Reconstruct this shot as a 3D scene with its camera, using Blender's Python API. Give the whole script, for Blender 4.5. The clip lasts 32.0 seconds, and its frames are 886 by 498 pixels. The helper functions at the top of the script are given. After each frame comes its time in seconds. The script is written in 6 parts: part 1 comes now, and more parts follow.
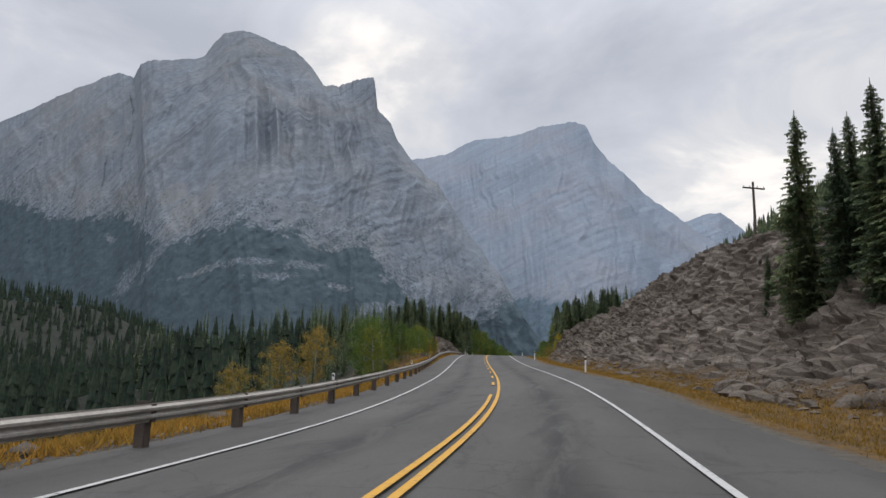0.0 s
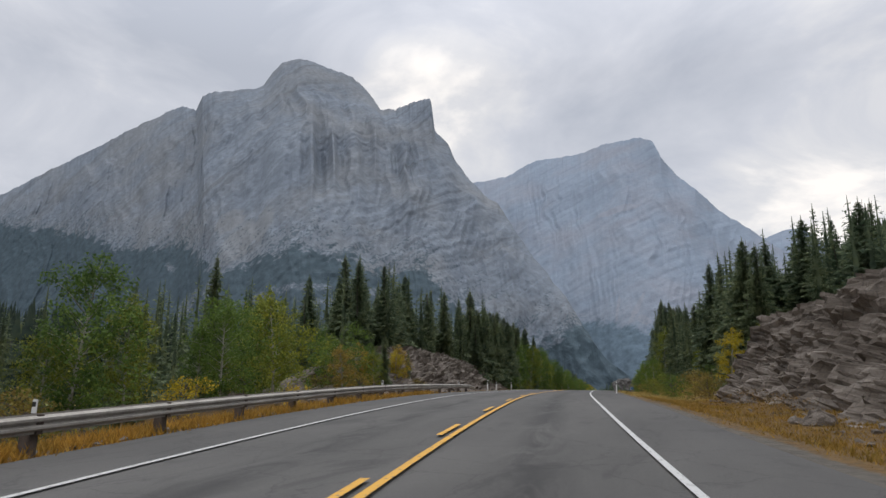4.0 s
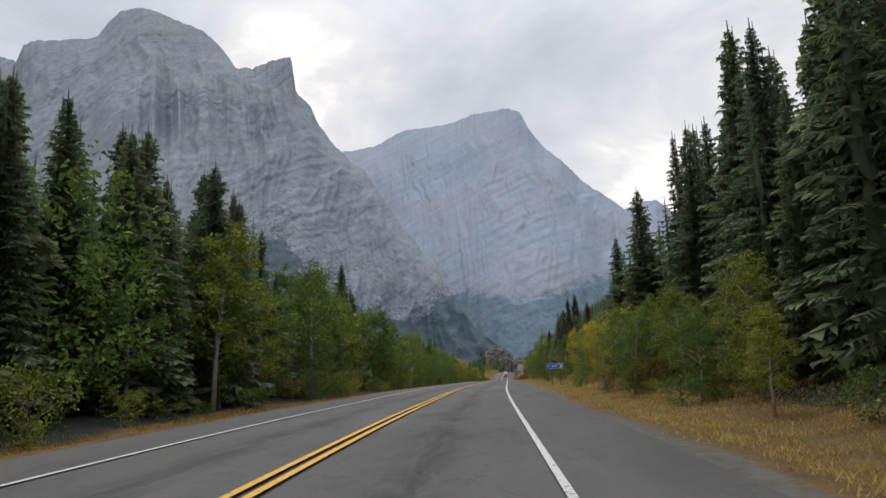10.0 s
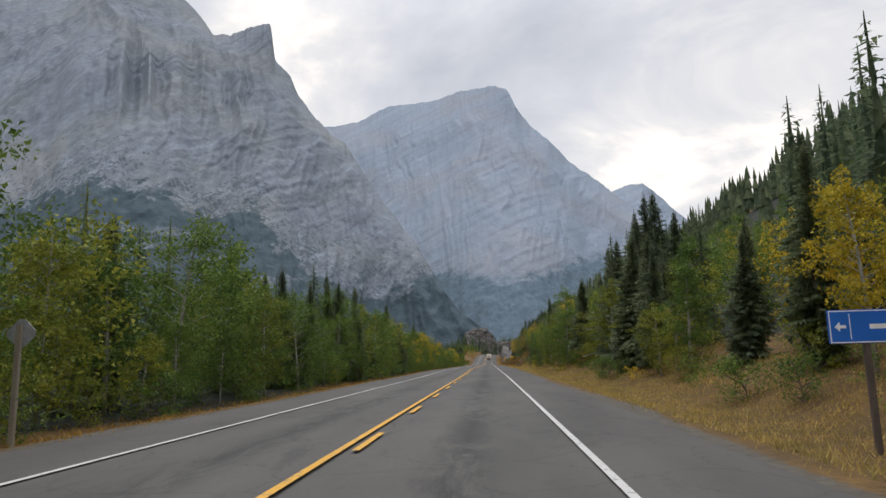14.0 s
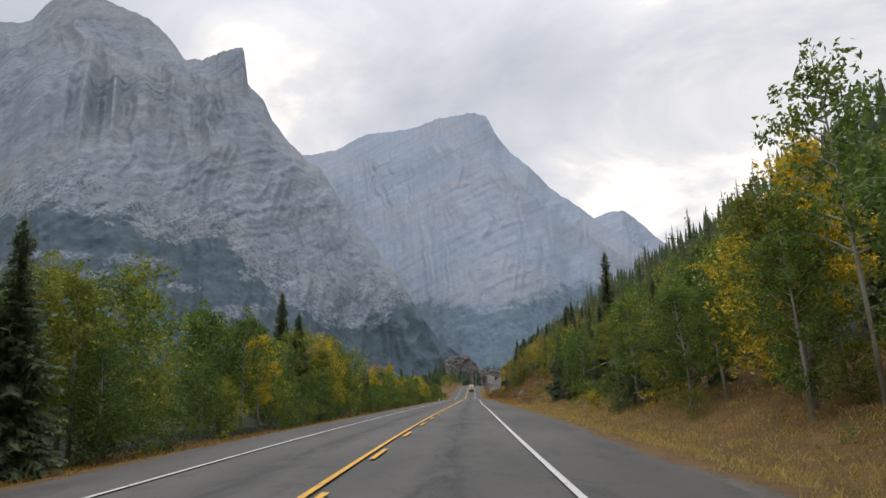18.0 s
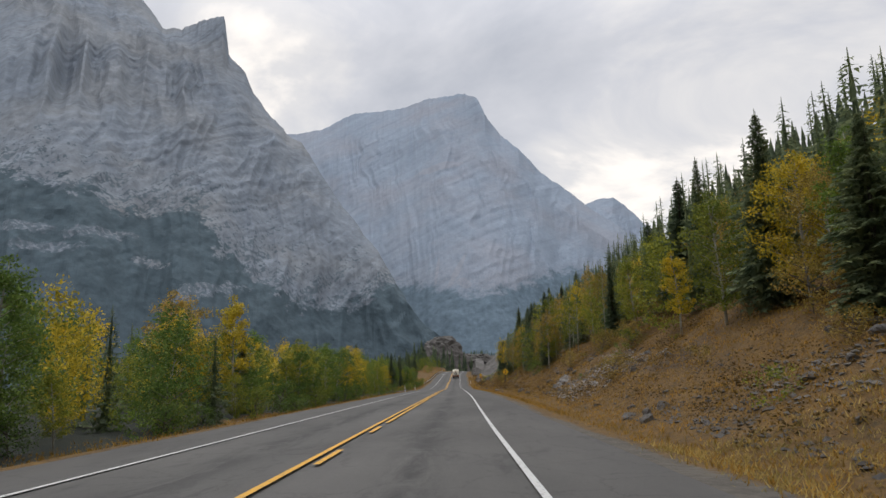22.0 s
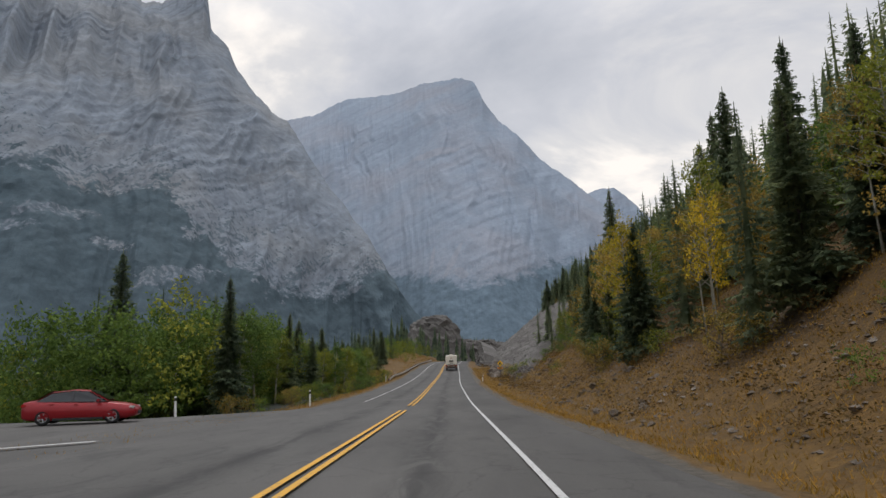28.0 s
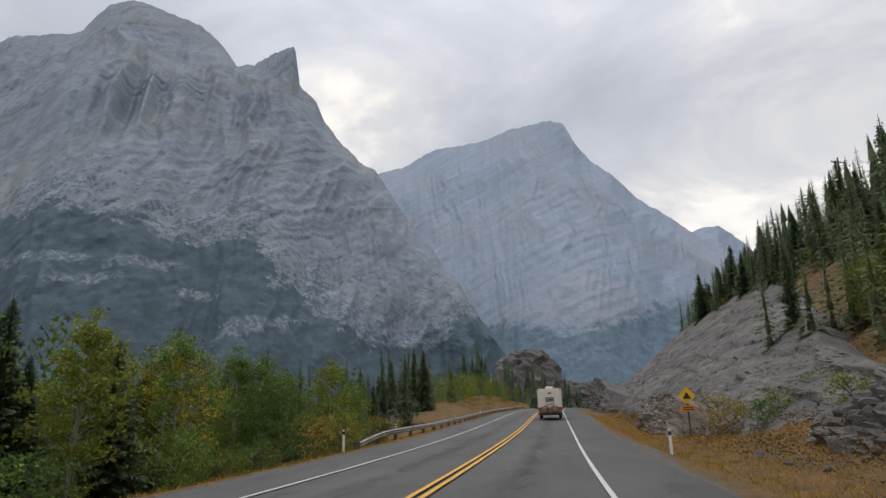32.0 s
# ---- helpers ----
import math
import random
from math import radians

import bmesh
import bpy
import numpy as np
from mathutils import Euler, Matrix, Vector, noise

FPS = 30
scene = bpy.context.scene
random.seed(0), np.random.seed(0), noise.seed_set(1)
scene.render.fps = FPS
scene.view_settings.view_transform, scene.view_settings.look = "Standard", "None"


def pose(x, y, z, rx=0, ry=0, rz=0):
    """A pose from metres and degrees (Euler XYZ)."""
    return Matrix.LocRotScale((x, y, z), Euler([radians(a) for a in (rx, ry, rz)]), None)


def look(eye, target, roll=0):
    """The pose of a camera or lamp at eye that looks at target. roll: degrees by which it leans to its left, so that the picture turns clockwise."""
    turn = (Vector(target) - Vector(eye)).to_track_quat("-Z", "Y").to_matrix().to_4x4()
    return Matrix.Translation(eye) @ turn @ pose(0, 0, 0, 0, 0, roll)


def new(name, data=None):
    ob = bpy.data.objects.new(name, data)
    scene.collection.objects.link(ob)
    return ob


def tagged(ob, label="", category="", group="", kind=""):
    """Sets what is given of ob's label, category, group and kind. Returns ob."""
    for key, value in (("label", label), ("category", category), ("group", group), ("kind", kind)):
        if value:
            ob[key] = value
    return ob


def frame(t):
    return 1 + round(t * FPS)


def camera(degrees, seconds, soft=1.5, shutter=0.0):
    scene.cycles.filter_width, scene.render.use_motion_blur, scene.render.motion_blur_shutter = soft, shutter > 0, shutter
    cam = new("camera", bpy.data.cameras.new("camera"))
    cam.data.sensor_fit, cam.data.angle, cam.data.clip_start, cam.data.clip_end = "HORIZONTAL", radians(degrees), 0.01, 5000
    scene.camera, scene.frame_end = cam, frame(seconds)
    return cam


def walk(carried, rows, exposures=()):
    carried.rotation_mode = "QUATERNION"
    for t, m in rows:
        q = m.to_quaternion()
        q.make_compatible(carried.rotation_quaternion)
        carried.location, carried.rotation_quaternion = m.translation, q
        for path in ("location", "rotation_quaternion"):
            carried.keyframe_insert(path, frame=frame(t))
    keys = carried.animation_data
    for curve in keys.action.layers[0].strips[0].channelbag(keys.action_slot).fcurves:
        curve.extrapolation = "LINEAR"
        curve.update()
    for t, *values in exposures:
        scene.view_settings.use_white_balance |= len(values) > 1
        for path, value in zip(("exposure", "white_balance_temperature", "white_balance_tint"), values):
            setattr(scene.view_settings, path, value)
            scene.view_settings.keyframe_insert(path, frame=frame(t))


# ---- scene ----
# camera: seconds, place, yaw to the left, pitch up, lean
cam = camera(65.70, 32.0)
PATH = [
    (0.0, -0.30, 0.00, 0.83, 10.32, 10.96, 0.72),
    (0.5, -0.52, 10.93, 1.19, 12.04, 11.21, 1.75),
    (1.0, -0.81, 21.67, 1.57, 14.35, 11.15, 2.15),
    (1.5, -1.66, 32.22, 2.07, 15.64, 11.50, 2.43),
    (2.0, -2.67, 42.57, 2.63, 16.71, 11.71, 1.83),
    (2.5, -3.85, 52.73, 3.08, 16.67, 12.09, 1.74),
    (4.5, -8.95, 91.56, 5.32, 15.39, 13.34, 0.05),
    (5.0, -9.85, 100.83, 5.83, 14.89, 13.46, -0.32),
    (5.5, -10.62, 109.95, 6.33, 14.16, 13.31, -0.78),
    (6.0, -11.32, 118.91, 6.75, 13.32, 13.09, -1.15),
    (6.5, -11.96, 127.73, 7.13, 12.31, 12.89, -1.19),
    (7.0, -12.51, 136.41, 7.44, 10.00, 12.69, -1.32),
    (7.5, -12.97, 144.98, 7.71, 8.05, 12.01, -1.85),
    (8.0, -13.31, 153.44, 7.98, 6.41, 11.85, -2.07),
    (8.5, -13.68, 161.82, 8.25, 5.88, 11.28, -2.07),
    (9.0, -13.98, 170.13, 8.53, 5.42, 10.91, -2.08),
    (9.5, -14.23, 178.40, 8.78, 5.17, 11.03, -2.42),
    (10.0, -14.49, 186.64, 9.01, 4.89, 10.92, -2.26),
    (10.5, -14.70, 194.89, 9.15, 4.70, 10.37, -2.16),
    (11.0, -14.93, 203.16, 9.26, 4.51, 10.34, -2.39),
    (11.5, -15.16, 211.47, 9.40, 4.09, 10.14, -2.11),
    (12.0, -15.39, 219.85, 9.52, 4.00, 9.51, -1.71),
    (12.5, -15.60, 228.30, 9.62, 3.77, 9.39, -1.23),
    (13.0, -15.78, 236.82, 9.69, 3.43, 9.37, -1.03),
    (13.5, -15.92, 245.43, 9.75, 3.65, 9.37, -1.34),
    (15.5, -16.09, 280.56, 9.91, 3.02, 9.81, -1.66),
    (16.0, -16.07, 289.46, 9.93, 2.74, 10.61, -1.62),
    (16.5, -16.08, 298.38, 9.95, 2.18, 10.88, -1.62),
    (17.0, -16.07, 307.28, 9.96, 1.73, 11.31, -2.07),
    (17.5, -16.06, 316.15, 9.98, 1.47, 11.68, -2.46),
    (18.0, -16.05, 324.99, 10.01, 1.85, 11.94, -2.29),
    (18.5, -16.02, 333.80, 10.03, 2.38, 11.61, -1.98),
    (19.0, -15.99, 342.57, 10.05, 1.93, 11.57, -1.87),
    (19.5, -15.97, 351.33, 10.06, 1.56, 11.35, -1.94),
    (20.0, -15.95, 360.09, 10.08, 1.41, 11.23, -1.78),
    (20.5, -15.91, 368.88, 10.08, 1.00, 11.20, -1.71),
    (21.0, -15.88, 377.72, 10.06, 0.89, 11.13, -1.59),
    (21.5, -15.84, 386.63, 10.05, 0.97, 10.87, -1.60),
    (22.0, -15.80, 395.66, 10.03, 0.81, 10.81, -1.47),
    (22.5, -15.81, 404.80, 10.01, 0.68, 10.65, -1.34),
    (23.0, -15.81, 414.09, 9.99, 0.84, 10.67, -1.15),
    (23.5, -15.84, 423.62, 9.97, 1.03, 10.76, -1.01),
    (24.0, -15.85, 433.16, 9.96, 1.15, 10.22, -0.89),
    (24.5, -15.88, 442.93, 9.96, 0.82, 10.27, -1.02),
    (25.0, -15.91, 452.82, 9.97, 0.58, 10.57, -0.86),
    (25.5, -15.88, 462.77, 9.98, 0.50, 10.52, -1.11),
    (27.5, -15.85, 501.99, 9.82, 0.25, 10.62, -1.47),
    (28.0, -15.85, 511.54, 9.72, 0.48, 10.37, -1.37),
    (28.5, -15.86, 521.04, 9.60, -0.02, 10.64, -1.51),
    (29.0, -15.87, 530.53, 9.47, 0.14, 10.72, -1.81),
    (29.5, -15.87, 540.04, 9.38, 1.60, 11.25, -2.04),
    (30.0, -15.86, 549.54, 9.34, 3.74, 12.15, -2.17),
    (30.5, -15.84, 558.96, 9.37, 5.79, 13.74, -2.19),
    (31.0, -15.82, 568.24, 9.45, 7.26, 14.43, -1.97),
    (31.5, -15.79, 577.32, 9.57, 8.16, 14.69, -1.79),
    (32.0, -15.77, 586.18, 9.70, 8.38, 14.87, -1.72),
]


def carried_pose(x, y, z, yaw, pitch, lean):
    return pose(x, y, z, 0, 0, yaw) @ pose(0, 0, 0, 90 + pitch, 0, 0) @ pose(0, 0, 0, 0, 0, lean)


walk(cam, [(r[0], carried_pose(*r[1:])) for r in PATH], exposures=[(0, 0.0, 6500, 10), (6, 0.02, 6500, 10), (10, 0.19, 6620, 10), (19, 0.17, 6680, 10), (23, 0.02, 6680, 10), (28, -0.03, 6640, 10), (32, -0.02, 6580, 10)])

# ------------------------------------------------------------------ light
SUN_TO = Vector((-0.12, 0.45, 0.88)).normalized()
world = bpy.data.worlds.new("sky")
scene.world = world
world.use_nodes = True
wt = world.node_tree
wt.nodes.clear()


w_out = wt.nodes.new("ShaderNodeOutputWorld")
w_sky = wt.nodes.new("ShaderNodeTexSky")
w_sky.sky_type = "NISHITA"
w_sky.sun_disc = False
w_sky.sun_elevation = math.asin(SUN_TO.z)
w_sky.sun_rotation = math.atan2(SUN_TO.x, SUN_TO.y)
w_bg1 = wt.nodes.new("ShaderNodeBackground")
w_bg1.inputs["Strength"].default_value = 0.08
w_bg2 = wt.nodes.new("ShaderNodeBackground")
w_bg2.inputs["Strength"].default_value = 1.0
w_mix = wt.nodes.new("ShaderNodeMixShader")
w_mix.inputs[0].default_value = 0.93
w_tc = wt.nodes.new("ShaderNodeTexCoord")
w_map = wt.nodes.new("ShaderNodeMapping")
w_map.inputs["Location"].default_value = (3.1, 0.4, 1.7)
w_map.inputs["Rotation"].default_value = (0, 0, radians(-22))
w_map.inputs["Scale"].default_value = (1.0, 1.0, 2.2)
w_n = wt.nodes.new("ShaderNodeTexNoise")
w_n.inputs["Scale"].default_value = 3.0
w_n.inputs["Detail"].default_value = 9.0
w_n.inputs["Roughness"].default_value = 0.56
w_n.inputs["Distortion"].default_value = 0.5
w_r = wt.nodes.new("ShaderNodeValToRGB")
w_r.color_ramp.elements[0].position = 0.3
w_r.color_ramp.elements[0].color = (0.50, 0.53, 0.60, 1)
w_r.color_ramp.elements[1].position = 0.70
w_r.color_ramp.elements[1].color = (1.1, 1.05, 1.0, 1)
e = w_r.color_ramp.elements.new(0.5)
e.color = (0.64, 0.66, 0.72, 1)
e = w_r.color_ramp.elements.new(0.61)
e.color = (0.78, 0.78, 0.80, 1)
L = wt.links.new
L(w_tc.outputs["Generated"], w_map.inputs["Vector"])
L(w_map.outputs[0], w_n.inputs["Vector"])
# the cloud thins over the gap behind the main ridge and low over the pass


def thin_cloud(azimuth, height, spread, gain):
    """Adds to the cloud's lightness round one direction: degrees to the right of +y and up."""
    d = wt.nodes.new("ShaderNodeVectorMath")
    d.operation = "DOT_PRODUCT"
    a, h = radians(azimuth), radians(height)
    d.inputs[1].default_value = (math.sin(a) * math.cos(h), math.cos(a) * math.cos(h), math.sin(h))
    wt.links.new(w_tc.outputs["Generated"], d.inputs[0])
    r = wt.nodes.new("ShaderNodeMapRange")
    r.interpolation_type = "SMOOTHSTEP"
    r.inputs["From Min"].default_value = math.cos(radians(spread))
    r.inputs["From Max"].default_value = 1.0
    r.inputs["To Max"].default_value = gain
    wt.links.new(d.outputs["Value"], r.inputs["Value"])
    return r.outputs[0]


w_sum = w_n.outputs[0]
for spec in ((-24, 29, 4.5, 0.08), (-19.5, 27, 4, 0.06), (-20, 27, 12, 0.02), (11, 15, 8, 0.055), (15, 14, 6, 0.04), (-40, 24, 20, -0.05)):
    q_add = wt.nodes.new("ShaderNodeMath")
    q_add.operation = "ADD"
    L(w_sum, q_add.inputs[0])
    L(thin_cloud(*spec), q_add.inputs[1])
    w_sum = q_add.outputs[0]
L(w_sum, w_r.inputs[0])
L(w_sky.outputs[0], w_bg1.inputs["Color"])
w_sep = wt.nodes.new("ShaderNodeSeparateXYZ")
L(w_tc.outputs["Generated"], w_sep.inputs[0])
w_up = wt.nodes.new("ShaderNodeMapRange")
w_up.inputs["From Min"].default_value = 0.45
w_up.inputs["From Max"].default_value = 1.0
w_up.inputs["To Min"].default_value = 1.0
w_up.inputs["To Max"].default_value = 2.3
L(w_sep.outputs[2], w_up.inputs["Value"])
L(w_up.outputs[0], w_bg2.inputs["Strength"])
L(w_r.outputs[0], w_bg2.inputs["Color"])
L(w_bg1.outputs[0], w_mix.inputs[1])
L(w_bg2.outputs[0], w_mix.inputs[2])
L(w_mix.outputs[0], w_out.inputs["Surface"])

sun = new("sun", bpy.data.lights.new("sun", "SUN"))
sun.data.energy = 0.8
sun.data.angle = radians(25)
sun.data.color = (1.0, 0.96, 0.9)
sun.matrix_world = look((0, 0, 60), Vector((0, 0, 60)) - SUN_TO)


# ------------------------------------------------------------------ materials
def material(name, rough=0.9, metal=0.0):
    m = bpy.data.materials.new(name)
    m.use_nodes = True
    b = m.node_tree.nodes["Principled BSDF"]
    b.inputs["Roughness"].default_value = rough
    b.inputs["Metallic"].default_value = metal
    return m, m.node_tree, b


def ramp_node(nt, stops):
    r = nt.nodes.new("ShaderNodeValToRGB")
    el = r.color_ramp.elements
    while len(el) < len(stops):
        el.new(0.5)
    for k, (p, c) in enumerate(stops):
        el[k].position = p
        el[k].color = (*c, 1)
    return r


def noise_node(nt, scale, detail=4.0, rough=0.55, coords="Object", stretch=None, distort=0.0):
    tc = nt.nodes.new("ShaderNodeTexCoord")
    n = nt.nodes.new("ShaderNodeTexNoise")
    n.inputs["Scale"].default_value = scale
    n.inputs["Detail"].default_value = detail
    n.inputs["Roughness"].default_value = rough
    n.inputs["Distortion"].default_value = distort
    if stretch:
        mp = nt.nodes.new("ShaderNodeMapping")
        mp.inputs["Scale"].default_value = stretch
        nt.links.new(tc.outputs[coords], mp.inputs["Vector"])
        nt.links.new(mp.outputs[0], n.inputs["Vector"])
    else:
        nt.links.new(tc.outputs[coords], n.inputs["Vector"])
    return n


def mix_node(nt, fac, a, b, mode="MIX"):
    m = nt.nodes.new("ShaderNodeMix")
    m.data_type = "RGBA"
    m.blend_type = mode
    for sock, v in ((m.inputs[0], fac), (m.inputs[6], a), (m.inputs[7], b)):
        if isinstance(v, (int, float)):
            sock.default_value = v
        elif isinstance(v, tuple):
            sock.default_value = (*v, 1)
        else:
            nt.links.new(v, sock)
    return m.outputs[2]


def bump_to(nt, b, height, strength=0.5, dist=0.05):
    bp = nt.nodes.new("ShaderNodeBump")
    bp.inputs["Strength"].default_value = strength
    bp.inputs["Distance"].default_value = dist
    nt.links.new(height, bp.inputs["Height"])
    nt.links.new(bp.outputs[0], b.inputs["Normal"])


def two_scale(name, stops, s1, s2, rough=0.9, metal=0.0, bump=0.4, dist=0.03, stretch=None, coords="Object", amount=0.45):
    """A colour ramp over a coarse noise, broken up by a fine one, with relief."""
    m, nt, b = material(name, rough, metal)
    n1 = noise_node(nt, s1, 5, 0.6, coords, stretch)
    r1 = ramp_node(nt, stops)
    nt.links.new(n1.outputs[0], r1.inputs[0])
    n2 = noise_node(nt, s2, 4, 0.65, coords)
    r2 = ramp_node(nt, [(0.3, (0.55, 0.55, 0.55)), (0.7, (1.3, 1.3, 1.3))])
    nt.links.new(n2.outputs[0], r2.inputs[0])
    c = mix_node(nt, amount, r1.outputs[0], r2.outputs[0], "MULTIPLY")
    nt.links.new(c, b.inputs["Base Color"])
    if bump:
        bump_to(nt, b, n2.outputs[0], bump, dist)
    return m


def plain(name, colour, rough=0.6, metal=0.0, vary=0.25, scale=6.0):
    m, nt, b = material(name, rough, metal)
    n = noise_node(nt, scale, 4)
    lo = tuple(c * (1 - vary) for c in colour)
    hi = tuple(min(1, c * (1 + vary)) for c in colour)
    r = ramp_node(nt, [(0.35, lo), (0.65, hi)])
    nt.links.new(n.outputs[0], r.inputs[0])
    nt.links.new(r.outputs[0], b.inputs["Base Color"])
    return m


def leaf_material(name, dark, mid, light, rough=0.7, trans=0.3):
    """Leaves: colour varies from leaf to leaf and from tree to tree."""
    m, nt, b = material(name, rough)
    g = nt.nodes.new("ShaderNodeNewGeometry")
    o = nt.nodes.new("ShaderNodeObjectInfo")
    r = ramp_node(nt, [(0.0, dark), (0.5, mid), (1.0, light)])
    nt.links.new(g.outputs["Random Per Island"], r.inputs[0])
    r2 = ramp_node(nt, [(0.0, (0.75, 0.8, 0.8)), (1.0, (1.2, 1.15, 1.0))])
    nt.links.new(o.outputs["Random"], r2.inputs[0])
    c = mix_node(nt, 1.0, r.outputs[0], r2.outputs[0], "MULTIPLY")
    # bough by bough: clump shade put into the leaf colour, and turning leaves
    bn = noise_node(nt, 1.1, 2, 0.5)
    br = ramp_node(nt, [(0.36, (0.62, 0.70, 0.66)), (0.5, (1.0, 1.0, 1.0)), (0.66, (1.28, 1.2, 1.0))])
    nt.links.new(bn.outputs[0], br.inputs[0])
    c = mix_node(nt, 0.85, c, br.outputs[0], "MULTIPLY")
    nt.links.new(c, b.inputs["Base Color"])
    b.inputs["Specular IOR Level"].default_value = 0.2
    if trans:
        t = nt.nodes.new("ShaderNodeBsdfTranslucent")
        nt.links.new(c, t.inputs["Color"])
        mx = nt.nodes.new("ShaderNodeMixShader")
        mx.inputs[0].default_value = trans
        nt.links.new(b.outputs[0], mx.inputs[1])
        nt.links.new(t.outputs[0], mx.inputs[2])
        nt.links.new(mx.outputs[0], nt.nodes["Material Output"].inputs["Surface"])
    return m


def asphalt_material():
    m, nt, b = material("asphalt", 0.85)
    n1 = noise_node(nt, 0.25, 6, 0.6, stretch=(1.6, 0.35, 1))
    r1 = ramp_node(nt, [(0.3, (0.054, 0.0520, 0.0495)), (0.5, (0.076, 0.0735, 0.0695)), (0.72, (0.100, 0.0960, 0.0905))])
    nt.links.new(n1.outputs[0], r1.inputs[0])
    # darker bitumen patches and stains
    n2 = noise_node(nt, 0.7, 5, 0.7, stretch=(1.3, 0.4, 1), distort=0.6)
    r2 = ramp_node(nt, [(0.56, (1, 1, 1)), (0.66, (0.58, 0.58, 0.59))])
    nt.links.new(n2.outputs[0], r2.inputs[0])
    c = mix_node(nt, 0.8, r1.outputs[0], r2.outputs[0], "MULTIPLY")
    # oil-dark strip down the middle of each lane, broken along its length
    at = nt.nodes.new("ShaderNodeAttribute")
    at.attribute_name = "lane"
    ab = nt.nodes.new("ShaderNodeMath")
    ab.operation = "ABSOLUTE"
    nt.links.new(at.outputs["Fac"], ab.inputs[0])
    oil = ramp_node(nt, [(0.0, (1, 1, 1)), (0.20, (1, 1, 1)), (0.31, (0, 0, 0)), (0.42, (1, 1, 1))])
    sc = nt.nodes.new("ShaderNodeMath")
    sc.operation = "MULTIPLY"
    sc.inputs[1].default_value = 0.17
    nt.links.new(ab.outputs[0], sc.inputs[0])
    nt.links.new(sc.outputs[0], oil.inputs[0])
    n4 = noise_node(nt, 1.1, 6, 0.75, stretch=(1.2, 0.22, 1), distort=1.0)
    r4 = ramp_node(nt, [(0.41, (0, 0, 0)), (0.55, (1, 1, 1))])
    nt.links.new(n4.outputs[0], r4.inputs[0])
    inv = mix_node(nt, 1.0, (1, 1, 1), oil.outputs[0], "DIFFERENCE")
    msk = mix_node(nt, 1.0, inv, r4.outputs[0], "MULTIPLY")
    c = mix_node(nt, msk, c, mix_node(nt, 1.0, c, (0.38, 0.38, 0.39), "MULTIPLY"))
    # hairline cracks
    vo = nt.nodes.new("ShaderNodeTexVoronoi")
    vo.feature = "DISTANCE_TO_EDGE"
    vo.inputs["Scale"].default_value = 0.45
    tcv = nt.nodes.new("ShaderNodeTexCoord")
    wv = noise_node(nt, 0.9, 5, 0.7)
    vv = mix_node(nt, 0.9, tcv.outputs["Object"], wv.outputs[1], "ADD")
    nt.links.new(vv, vo.inputs["Vector"])
    crk = ramp_node(nt, [(0.0, (0.5, 0.5, 0.5)), (0.012, (1, 1, 1))])
    nt.links.new(vo.outputs[0], crk.inputs[0])
    c = mix_node(nt, 0.7, c, crk.outputs[0], "MULTIPLY")
    n3 = noise_node(nt, 40, 3, 0.75)
    r3 = ramp_node(nt, [(0.3, (0.62, 0.62, 0.62)), (0.7, (1.38, 1.36, 1.34))])
    nt.links.new(n3.outputs[0], r3.inputs[0])
    c = mix_node(nt, 0.6, c, r3.outputs[0], "MULTIPLY")
    nt.links.new(c, b.inputs["Base Color"])
    bump_to(nt, b, n3.outputs[0], 0.25, 0.01)
    return m


def paint_material(name, colour):
    m, nt, b = material(name, 0.7)
    n = noise_node(nt, 9, 5, 0.7)
    r = ramp_node(nt, [(0.36, (0.11, 0.11, 0.105)), (0.43, colour), (1.0, tuple(min(1, 1.1 * c) for c in colour))])
    nt.links.new(n.outputs[0], r.inputs[0])
    nt.links.new(r.outputs[0], b.inputs["Base Color"])
    return m


